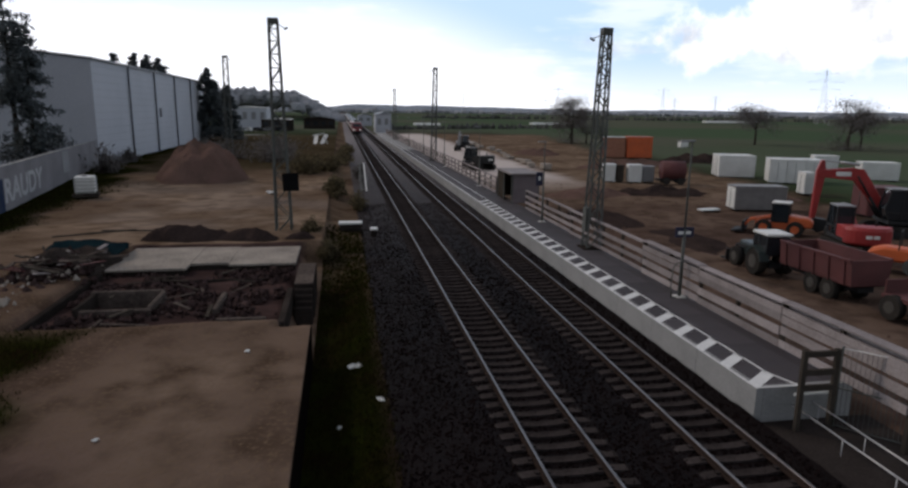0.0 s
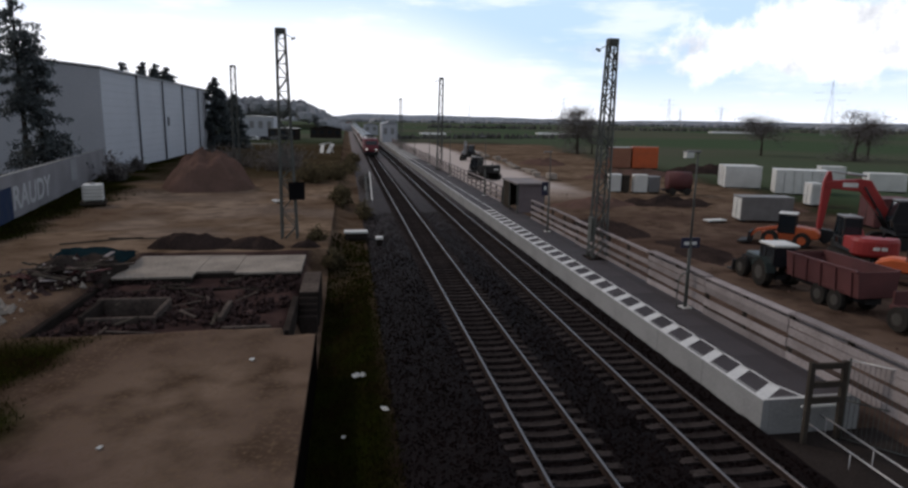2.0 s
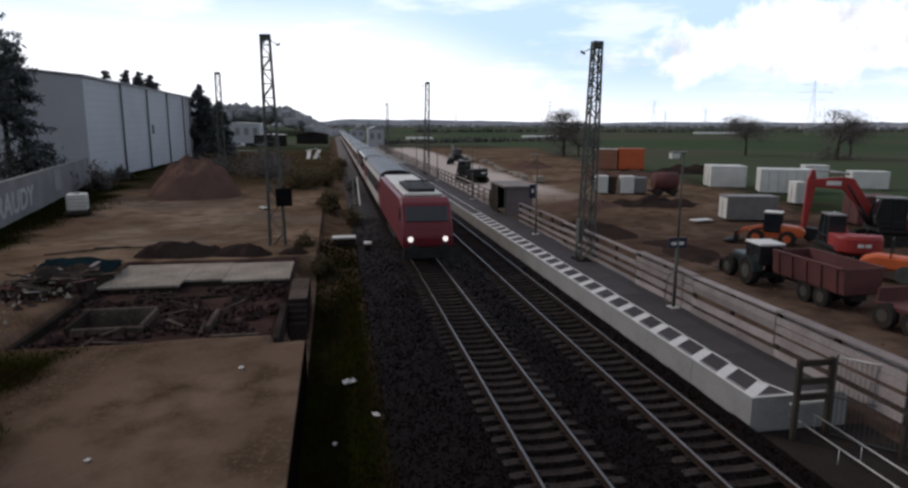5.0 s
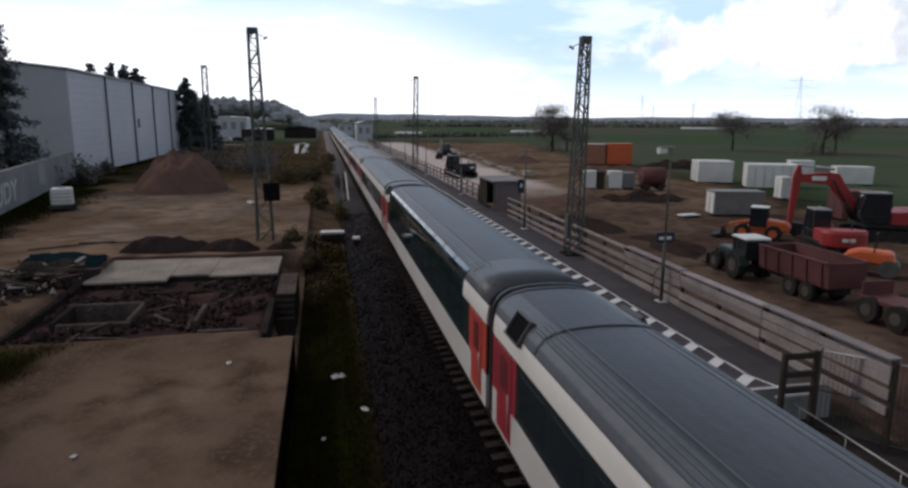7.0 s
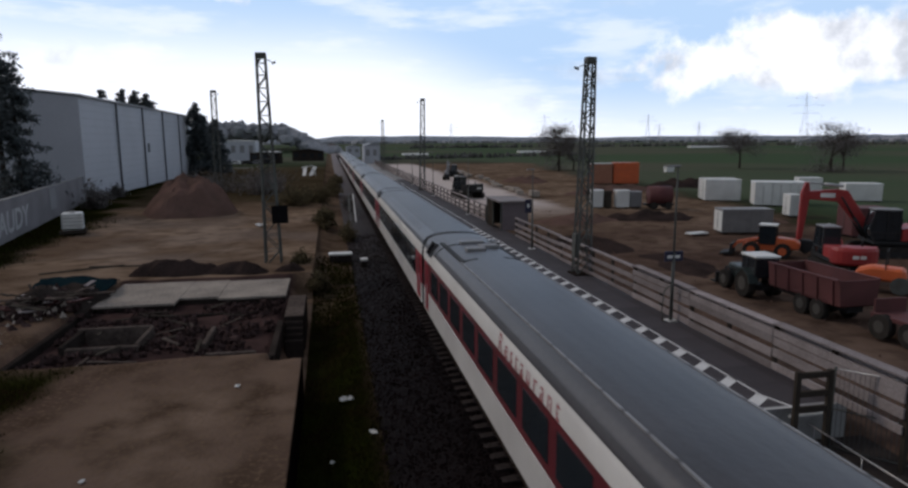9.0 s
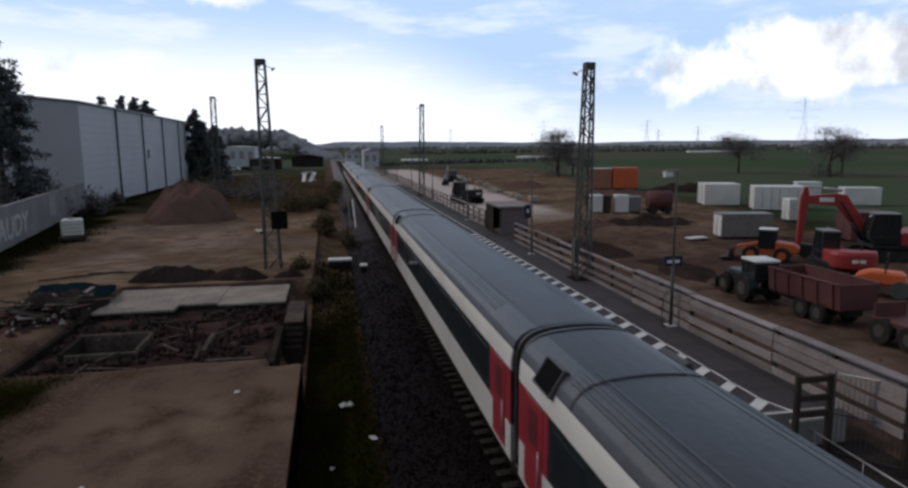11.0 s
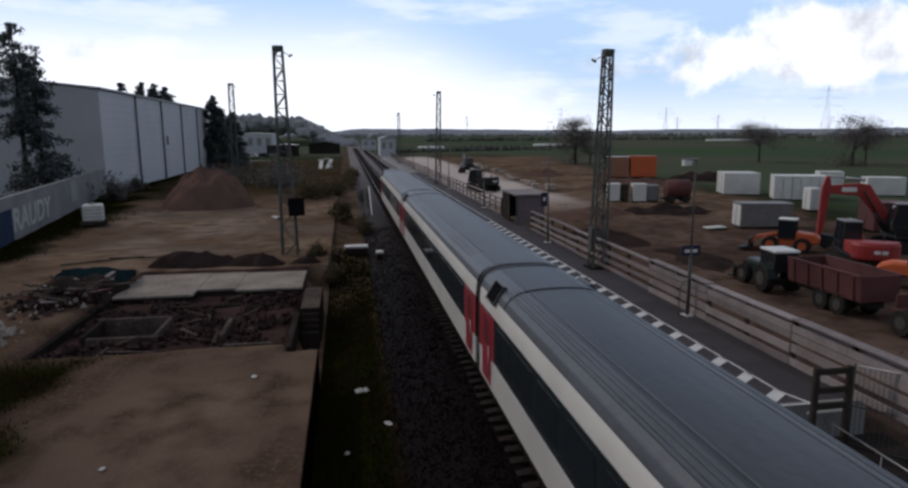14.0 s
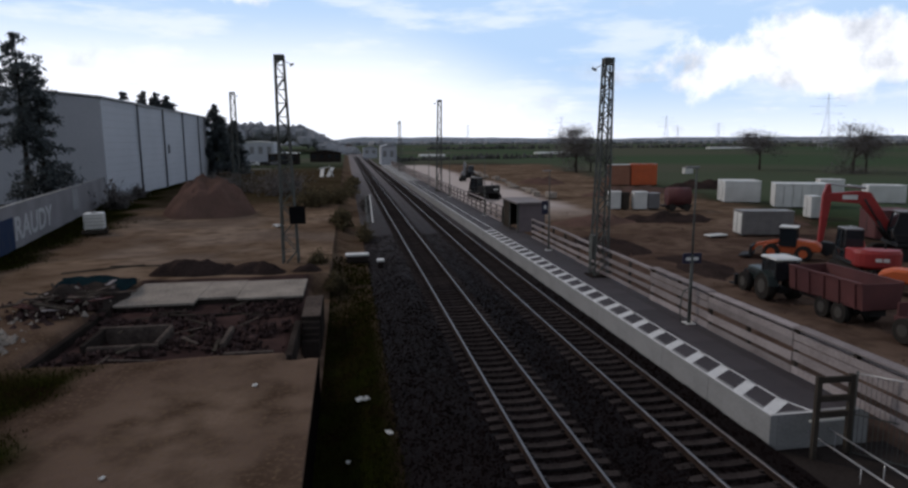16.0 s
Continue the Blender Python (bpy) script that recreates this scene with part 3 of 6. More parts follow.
# ---- lattice masts ----
def lattice_mast(m, height, w0, w1, label, n=15, side=1):
    t = thing("lattice_mast", label, "mast", m, group="line of lattice masts")
    for sx in (-1, 1):
        for sy in (-1, 1):
            bm = B()
            bar(bm, (sx * w0 / 2, sy * w0 / 2, 0), (sx * w1 / 2, sy * w1 / 2, height), 0.088)
            part("leg", bm, STEEL, t)
    z = [height * (1 - (1 - k / n) ** 1.15) for k in range(n + 1)]
    half = lambda h: (w0 + (w1 - w0) * h / height) / 2
    for k in range(n):
        bm = B()
        a, b = half(z[k]), half(z[k + 1])
        s = 1 if k % 2 else -1
        for q in (-1, 1):
            bar(bm, (s * a, q * a, z[k]), (-s * b, q * b, z[k + 1]), 0.055)
            bar(bm, (q * a, s * a, z[k]), (q * b, -s * b, z[k + 1]), 0.055)
            bar(bm, (-b, q * b, z[k + 1]), (b, q * b, z[k + 1]), 0.035)
        part("lattice", bm, STEEL, t)
    bm = B()
    box(bm, -w1 / 2 - 0.05, w1 / 2 + 0.05, -w1 / 2 - 0.05, w1 / 2 + 0.05, height - 0.3, height + 0.02)
    part("head", bm, STEEL, t)
    bm = B()
    bar(bm, (0, 0, height - 0.2), (side * 0.75, 0, height - 0.55), 0.04)
    tube(bm, (side * 0.62, 0, height - 0.62), (side * 0.85, 0, height - 0.5), 0.06)
    part("bracket", bm, STEEL, t)
    bm = B()
    box(bm, -w0 / 2 - 0.2, w0 / 2 + 0.2, -w0 / 2 - 0.2, w0 / 2 + 0.2, -0.6, 0.06)
    part("footing", bm, CONC_DARK, t)
    return t


mast_r = lattice_mast(pose(13.16, 32.45, PLAT, 0, 1.0, 0), 11.3, 0.74, 0.40, "weathered steel lattice mast on the platform", side=-1)
bm = B()
box(bm, -0.5, -0.3, -0.25, 0.25, 0.9, 2.2)
part("cabinet", bm, STEEL, mast_r, "small grey box on the mast")
lattice_mast(pose(13.18, 93.75, PLAT, 0, 0.9, 0), 13.0, 0.72, 0.5, "weathered steel lattice mast on the platform", side=-1)
lattice_mast(pose(13.0, 160.0, PLAT), 12.0, 0.72, 0.5, "weathered steel lattice mast on the platform", side=-1)
mast_l = lattice_mast(pose(-3.66, 42.0, 0.1, 0, -0.85, 0), 13.05, 0.95, 0.5, "weathered steel lattice mast with a black signal box", side=1)
bm = B()
box(bm, 0.1, 1.08, -0.75, -0.5, 2.75, 3.85)
part("signal_box", bm, VENT, mast_l, "black square back of a signal", bevel=0.03)
lattice_mast(pose(-17.6, 110.0, 0.0), 15.8, 1.0, 0.7, "slim steel lattice mast beyond the earth mound", side=1)


# ---- platform furniture ----
def lamp_post(y, x, height, label, sign=None):
    t = thing("lamp_post", label, "lamp post", pose(x, y, PLAT), group="lamp posts along the platform")
    bm = B()
    tube(bm, (0, 0, 0), (0, 0, height * 0.45), 0.075, 0.06, 10)
    tube(bm, (0, 0, height * 0.45), (0, 0, height), 0.042, 0.03, 10)
    part("pole", bm, STEEL, t, smooth=False)
    bm = B()
    box(bm, -0.45, 0.1, -0.08, 0.08, height, height + 0.07)
    part("lamp_head", bm, GREYP, t, bevel=0.02)
    bm = B()
    box(bm, -0.2, 0.2, -0.2, 0.2, 0, 0.04)
    part("base_plate", bm, WHITEP, t)
    if sign == "name":
        bm = B()
        box(bm, -0.38, 0.38, -0.03, 0.03, 2.42, 2.82)
        s = part("name_board", bm, SIGNBLUE, t, "dark blue station board with unreadable white writing", bevel=0.008)
        for k, (a, b) in enumerate(((-0.28, -0.06), (-0.02, 0.25))):
            bm = B()
            box(bm, a, b, -0.036, -0.031, 2.54, 2.66)
            part("writing_bar", bm, WHITEP, s)
        bm = B()
        pts = [(-0.1, 0.0), (-0.4, 0.02), (-0.45, 0.5), (-0.4, 1.2), (-0.25, 1.4), (0.0, 1.42)]
        for p, q in zip(pts, pts[1:]):
            tube(bm, (p[0], -0.1, p[1] + 0.02), (q[0], -0.1, q[1] + 0.02), 0.025, n=6)
        part("hoop", bm, STEEL, t, "bent steel hoop")
    if sign == "plate":
        bm = B()
        box(bm, -0.5, -0.07, -0.03, 0.03, 2.4, 3.3)
        s = part("sign_plate", bm, SIGNBLUE, t, "dark platform sign", bevel=0.008)
        bm = B()
        box(bm, -0.36, -0.22, -0.036, -0.031, 2.75, 3.0)
        part("writing_bar", bm, WHITEP, s)


lamp_post(23.0, 13.15, 6.1, "slim grey lamp post with a blue station board", "name")
lamp_post(40.8, 13.03, 5.2, "slim grey lamp post with a dark sign plate", "plate")
for yy in (61.6, 83.4, 105.0, 128.0, 152.0, 176.0):
    lamp_post(yy, 13.15, 5.6, "slim grey lamp post on the platform")


SHELTER = mat("shelter_panel", (0.16, 0.13, 0.135), 0.7, other=(0.11, 0.085, 0.09), coarse=1.2)
SHELTER_ROOF = mat("shelter_roof", (0.22, 0.19, 0.18), 0.8, other=(0.14, 0.12, 0.115), coarse=0.8)


def shelter():
    t = thing("platform_shelter", "dark brown platform shelter with grey side panels", "shelter", pose(13.2, 49.3, PLAT))
    L, W, H = 4.7, 2.2, 2.25
    bm = B()
    box(bm, -0.15, W + 0.15, -0.15, L + 0.15, H, H + 0.14)
    part("roof", bm, SHELTER_ROOF, t, "pale weathered flat roof", bevel=0.02)
    bm = B()
    box(bm, W - 0.06, W, 0, L, 0.05, H)
    part("rear_panel", bm, STEEL, t)
    bm = B()
    box(bm, 0.1, W - 0.065, 0.02, 0.08, 0.05, H)
    part("side_panel", bm, SHELTER, t, "dull mauve-grey side panel")
    bm = B()
    box(bm, 0.0, W - 0.065, L - 0.08, L - 0.02, 0.05, H)
    part("side_panel", bm, WOOD_DARK, t)
    bm = B()
    box(bm, 0.0, 0.06, L * 0.55, L - 0.085, 0.05, H)
    part("front_panel", bm, WOOD_DARK, t, "dark brown front panel")
    for y in (0.0, L * 0.55 - 0.09, L - 0.01):
        bm = B()
        box(bm, -0.05, 0.05, y - 0.005, y + 0.085, 0, H)
        part("post", bm, STEEL, t)
    bm = B()
    box(bm, W - 0.6, W - 0.1, 0.5, L - 0.5, 0.42, 0.48)
    part("bench", bm, WOOD, t)
    bm = B()
    box(bm, W + 0.16, W + 0.2, 0.1, 0.9, 1.5, 2.2)
    part("notice_board", bm, SIGNBLUE, t)


shelter()


def end_barrier():
    t = thing("timber_barrier", "dark timber barrier with three rails at the platform end", "barrier", pose(11.62, 13.95, -0.1))
    w = 0.95
    for x in (0.0, w):
        bm = B()
        box(bm, x - 0.07, x + 0.07, -0.06, 0.06, -0.5 if x == 0 else 0.0, 2.12)
        part("post", bm, WOOD_DARK, t, bevel=0.01)
    for z in (2.0, 1.5, 1.08):
        bm = B()
        box(bm, 0.075, w - 0.075, -0.045, 0.045, z - 0.08, z + 0.08)
        part("rail", bm, WOOD_DARK, t, bevel=0.01)
    bm = B()
    box(bm, -0.1, w + 0.1, 0.07, 0.11, 0.84, 0.9)
    part("toe_rail", bm, WHITEP, t, "pale toe rail")


end_barrier()


def site_fence():
    """Mesh panels beside the platform end."""
    t = thing("mesh_fence", "grey steel mesh fence beside the platform end", "fence", pose(12.75, 14.0, -0.3))
    a, b = Vector((0, 0, 0)), Vector((1.9, -2.2, 0))
    d = b - a
    for p in (a, b):
        bm = B()
        tube(bm, p, p + Vector((0, 0, 2.35)), 0.03)
        part("post", bm, STEEL, t)
    for z in (0.15, 1.2, 2.3):
        bm = B()
        tube(bm, a + Vector((0, 0, z)), b + Vector((0, 0, z)), 0.022, n=6)
        part("rail", bm, STEEL_LT if z > 2 else STEEL, t)
    for k in range(1, 26):
        bm = B()
        p = a + d * (k / 26)
        tube(bm, p + Vector((0, 0, 0.15)), p + Vector((0, 0, 2.3)), 0.007, n=4)
        part("wire", bm, STEEL, t)
    c = thing("grey_panel_stack", "upright grey site panels leaning beyond the mesh fence", "site panel", pose(14.7, 12.6, -0.3, 0, 0, -50))
    bm = B()
    box(bm, 0, 1.6, 0, 0.06, 0, 1.9)
    part("panel", bm, STEEL, c, bevel=0.02)
    for z in (0.5, 1.0, 1.5):
        bm = B()
        box(bm, 0.02, 1.58, -0.03, -0.003, z, z + 0.06)
        part("rib", bm, GREYP, c)


site_fence()


PATHM = mat("worn_path", (0.045, 0.038, 0.035), 0.95, other=(0.02, 0.0165, 0.015), fine=18, coarse=0.8, bump=0.8, contrast=0.8)


def hand_rails():
    for x, z in ((12.45, 0.32), (11.82, 0.28)):
        bm = B()
        tube(bm, (x, 14.45, z), (x, 9.2, z - 0.12), 0.022, n=8)
        for y in (14.2, 12.6, 11.0, 9.4):
            tube(bm, (x, y, -0.6), (x, y, z - 0.12 * (14.45 - y) / 5.25), 0.012, n=6)
        solid("ramp_rail", bm, STEEL_LT, "thin bright steel rail beside the ramp path", "rail", "ramp rails")
    bm = B()
    prism(bm, [(10.95, -0.62), (16.5, -0.62), (16.5, -0.2), (10.95, -0.2)], 6.0, 14.5)
    solid("ramp_path", bm, PATHM, "dark grey path at the platform end", "path", kind="structure")


hand_rails()


# ---- the train ----
HALF = 1.41


def roof_profile(n=40):
    """Half outline from the side to the crown: (x, z)."""
    xs = (1.41, 1.41, 1.405, 1.39, 1.355, 1.29, 1.17, 0.97, 0.68, 0.34, 0.0)
    zs = (3.0, 3.15, 3.3, 3.45, 3.6, 3.74, 3.87, 3.975, 4.04, 4.07, 4.08)
    return [(float(np.interp(k / n * 10, range(11), xs)), float(np.interp(k / n * 10, range(11), zs))) for k in range(n + 1)]


def skin(bm, outline, y0, y1, mi=0, thick=0.05, weld=False):
    """A curved shell along y from an open outline, with an inner face and closed ends."""
    ring = lambda y, d: [bm.verts.new((x * (1 - d / HALF), y, z - d)) for x, z in outline]
    n = len(outline) - 1
    for d in (0.0, thick):
        a, b = ring(y0, d), ring(y1, d)
        for i in range(n):
            f = bm.faces.new((a[i], a[i + 1], b[i + 1], b[i]))
            f.material_index, f.smooth = mi, True
    for y in (y0, y1):
        a, b = ring(y, 0.0), ring(y, thick)
        for i in range(n):
            bm.faces.new((a[i], a[i + 1], b[i + 1], b[i])).material_index = mi
    if weld:
        bmesh.ops.remove_doubles(bm, verts=bm.verts, dist=1e-5)


def bogie(parent, y):
    bm = B()
    for s in (-1, 1):
        box(bm, s * 1.0 - 0.08, s * 1.0 + 0.08, y - 1.7, y + 1.7, 0.45, 0.75)
    box(bm, -0.9, 0.9, y - 0.25, y + 0.25, 0.4, 0.7)
    b = part("bogie", bm, BLACK, parent, "dark steel bogie", bevel=0.03)
    for d in (-1.25, 1.25):
        bm = B()
        for s in (-1, 1):
            tube(bm, (s * 0.70, y + d, 0.46), (s * 0.83, y + d, 0.46), 0.46, n=20)
        tube(bm, (-0.7, y + d, 0.46), (0.7, y + d, 0.46), 0.08)
        part("wheelset", bm, RUST, b)


def coach(kind):
    """A coach 26.4 m long; its front is at y = 0 and it reaches to y = 26.4."""
    lab = {"plain": "light grey coach with dark window band and red doors", "panorama": "panorama coach with tall curved glass and orange doors",
           "dining": "red dining coach with white roof edge and dark roof"}[kind]
    t = thing("passenger_coach", lab, "train coach", group="coaches of the train")
    y0, y1 = 0.32, 26.08
    door_mat = C_ORANGE if kind == "panorama" else C_RED
    band = C_DINE if kind == "dining" else C_BAND
    roofm = C_ROOF_DK if kind == "dining" else C_ROOF
    doors = [(0.75, 1.85), (24.55, 25.65)] if kind != "dining" else [(24.9, 25.6)]
    top = roof_profile()
    white = [(HALF - 0.003, 3.1)] + [p for p in top if 3.12 < p[1] < 3.62]
    cap = [p for p in top if p[1] >= 3.55]
    for s in (-1, 1):
        bm = B()
        box(bm, s * (HALF - 0.05) - 0.05, s * (HALF - 0.05) + 0.05, y0, y1, 1.0, 1.84)
        part("lower_panel", bm, C_LOW, t, "light grey lower side panel", bevel=0.01)
        bm = B()
        box(bm, s * (HALF - 0.06) - 0.05, s * (HALF - 0.06) + 0.05, y0, y1, 1.845, 3.095)
        b = part("window_band", bm, band, t, "dark red window band" if kind == "dining" else "dark window band")
        if kind != "panorama":
            n = 12 if kind == "plain" else 9
            a0, a1 = (2.3, 24.2) if kind == "plain" else (6.0, 24.4)
            w = (a1 - a0) / n
            for k in range(n):
                bm = B()
                box(bm, s * (HALF - 0.012) - 0.012, s * (HALF - 0.012) + 0.012, a0 + k * w + 0.22, a0 + (k + 1) * w - 0.22, 2.05, 2.92)
                part("window_pane", bm, GLASS, b)
        for a, c in doors:
            bm = B()
            box(bm, s * (HALF - 0.02) - 0.035, s * (HALF - 0.02) + 0.035, a, c, 1.1, 3.06)
            d = part("door", bm, door_mat, t, "orange-red door" if kind == "panorama" else "red door", bevel=0.01)
            bm = B()
            box(bm, s * (HALF + 0.016) - 0.008, s * (HALF + 0.016) + 0.008, a + 0.28, c - 0.28, 2.15, 2.88)
            part("door_window", bm, C_DINE, d, "dark tinted door window")
            bm = B()
            tube(bm, (s * (HALF + 0.05), a + 0.12, 1.3), (s * (HALF + 0.05), a + 0.12, 2.2), 0.015, n=6)
            part("grab_rail", bm, STEEL_LT, d)
        for a, c in ((y0, 2.15), (24.25, y1)) if kind != "dining" else ((y0, 2.0),):
            for p, q in ([(a, doors[0][0] - 0.02), (doors[0][1] + 0.02, c)] if a < 5 else [(a, doors[-1][0] - 0.02), (doors[-1][1] + 0.02, c)]) if kind != "dining" else [(a, c)]:
                bm = B()
                box(bm, s * (HALF - 0.022) - 0.025, s * (HALF - 0.022) + 0.025, p, q, 1.85, 3.08)
                part("end_panel", bm, door_mat, t, "red end panel")
        for a, c in ((y0, 3.0), (23.4, y1)) if kind == "panorama" else ((y0, y1),):
            bm = B()
            skin(bm, [(s * x, z) for x, z in white], a, c)
            part("cantrail", bm, C_TOP, t, "white curved roof edge")
        if kind == "panorama":
            for k in range(11):
                a = 3.03 + k * 1.85
                bm = B()
                g = [(HALF - 0.004, 2.05), (HALF - 0.004, 2.92)] + [p for p in top if p[1] < 3.84]
                skin(bm, [(s * x, z) for x, z in g], a + 0.05, a + 1.80, thick=0.03)
                part("roof_window", bm, P_GLASS, t, "tall curved window pane")
    # roof
    bm = B()
    outline = [(-x, z) for x, z in cap] + [(x, z) for x, z in reversed(cap[:-1])]
    outline = [(x, z + 0.004) for x, z in outline]
    if kind == "panorama":
        high = [p for p in outline if p[1] >= 3.81]
        skin(bm, high, 3.0, 23.4)
        for a, c in ((y0, 2.997), (23.403, y1)):
            b2 = B()
            skin(b2, outline, a, c, weld=True)
            part("roof_end", b2, roofm, t)
    else:
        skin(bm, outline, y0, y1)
    # faces outside 0.8 m take the second colour, with the shoulder's sunlight painted in
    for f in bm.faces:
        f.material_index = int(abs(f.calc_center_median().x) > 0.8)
    roof = part("roof", bm, [roofm, roofm if kind == "dining" else C_ROOF_LIT], t, "smooth dark grey roof" if kind == "dining" else "grey ribbed roof")
    if kind != "dining":
        for x in (-1.16, -1.09, -0.99, -0.9, -0.72, 0.72, 0.9, 0.99, 1.09, 1.16):
            z = np.interp(abs(x), [p[0] for p in reversed(top)], [p[1] for p in reversed(top)])
            bm = B()
            bar(bm, (x, 2.6, z + 0.006), (x, 23.8, z + 0.006), 0.03, 0.022)
            part("roof_rib", bm, C_ROOF_LIT, roof)
    else:
        for x in (-1.0, 1.0):
            z = np.interp(abs(x), [p[0] for p in reversed(top)], [p[1] for p in reversed(top)])
            for k in range(26):
                bm = B()
                bar(bm, (x, 1.2 + 0.78 * k, z + 0.015), (x, 1.9 + 0.78 * k, z + 0.015), 0.05, 0.03)
                part("gutter_clip", bm, GREYP, roof)
    # seams across the roof and vents near the ends
    for y in (23.3,):
        bm = B()
        pts = [(x, z + 0.012) for x, z in outline]
        for p, q in zip(pts, pts[1:]):
            bar(bm, (p[0], y, p[1]), (q[0], y, q[1]), 0.025, 0.025)
        part("roof_seam", bm, BLACK, roof)
    for s in (-1, 1):
        for y in (24.5,):
            m = pose(s * 1.30, y, 3.715, 0, s * 58, 0)
            bm = B()
            box(bm, -0.24, 0.26, -0.42, 0.42, -0.06, 0.035, 0, m)
            part("roof_vent", bm, VENT, t, "dark recessed roof vent", bevel=0.02)
            bm = B()
            for q in ((-0.28, -0.245), (0.265, 0.30)):
                box(bm, q[0], q[1], -0.46, 0.46, -0.06, 0.06, 0, m)
            for q in ((-0.46, -0.425), (0.425, 0.46)):
                box(bm, -0.24, 0.26, q[0], q[1], -0.06, 0.06, 0, m)
            part("vent_frame", bm, C_ROOF_DK, t)
    if kind == "dining":
        # raised frame with flat equipment on the rear of the roof
        for a, b in (((-0.95, 20.2, 3.94), (-0.95, 24.2, 3.94)), ((0.95, 20.2, 3.94), (0.95, 24.2, 3.94)),
                     ((-0.95, 24.2, 3.92), (0.95, 24.2, 3.92)), ((-0.95, 20.2, 3.94), (-0.45, 20.2, 4.01)), ((0.45, 20.2, 4.01), (0.95, 20.2, 3.94))):
            bm = B()
            bar(bm, a, b, 0.16, 0.14)
            part("roof_frame", bm, BLACK, t, "dark raised roof frame")
        for x0, x1, ya, yb in ((-0.5, 0.2, 21.6, 22.1), (0.1, 0.8, 22.2, 22.6), (-0.4, 0.5, 23.2, 23.6)):
            bm = B()
            box(bm, x0, x1, ya, yb, 4.04, 4.17)
            part("roof_unit", bm, GREYP, t, bevel=0.02)
        cu = bpy.data.curves.new("lettering", "FONT")
        cu.body, cu.size, cu.extrude, cu.align_x = "Restaurant", 0.58, 0.004, "CENTER"
        cu.space_character = 1.6
        for s in (-1, 1):
            x, z = HALF * 0.985, 3.13
            ob = new("lettering", cu)
            ob.data.materials.clear() if s < 0 else None
            if s < 0:
                cu.materials.append(C_RED)
            ob.parent = t
            ob.matrix_basis = pose(s * 1.422, 11.8, 3.13, 0, 0, -90 if s < 0 else 90) @ pose(0, 0, 0, 84)
            tagged(ob, "red lettering on the white roof edge")
    # ends, gangways, underframe
    for y, d in ((y0, -1), (y1, 1)):
        bm = B()
        ol = [(-HALF + 0.02, 1.0)] + [(-x * 0.985, z - 0.02) for x, z in top] + [(x * 0.985, z - 0.02) for x, z in reversed(top[:-1])] + [(HALF - 0.02, 1.0)]
        prism(bm, ol, y, y - d * 0.08)
        part("end_wall", bm, C_ROOF_DK if d < 0 else GREYP, t)
        for k in range(3):
            bm = B()
            o = 0.955 if k == 1 else 0.935
            prism(bm, [(-HALF * o, 1.05)] + [(-x * o, z * (o + 0.05)) for x, z in top[::4]] + [(x * o, z * (o + 0.05)) for x, z in reversed(top[:-1:4])] + [(HALF * o, 1.05)], y + d * (0.01 + 0.1 * k), y + d * (0.1 + 0.1 * k))
            part("gangway_bellows", bm, C_ROOF_DK if k == 1 else BELLOWS, t, "dark rubber gangway bellows")
    bm = B()
    box(bm, -1.3, 1.3, y0, y1, 0.92, 1.06)
    for a, c in ((6.2, 10.5), (11.2, 15.0), (15.8, 20.0)):
        box(bm, -1.15, 1.15, a, c, 0.42, 0.918)
    part("underframe", bm, BLACK, t, "dark underframe with equipment boxes")
    for s in (-1, 1):
        bm = B()
        box(bm, s * 1.30 - 0.02, s * 1.30 + 0.02, 4.6, 21.6, 0.72, 0.997)
        part("skirt", bm, RUST, t)
    bogie(t, 3.7)
    bogie(t, 22.7)
    return t


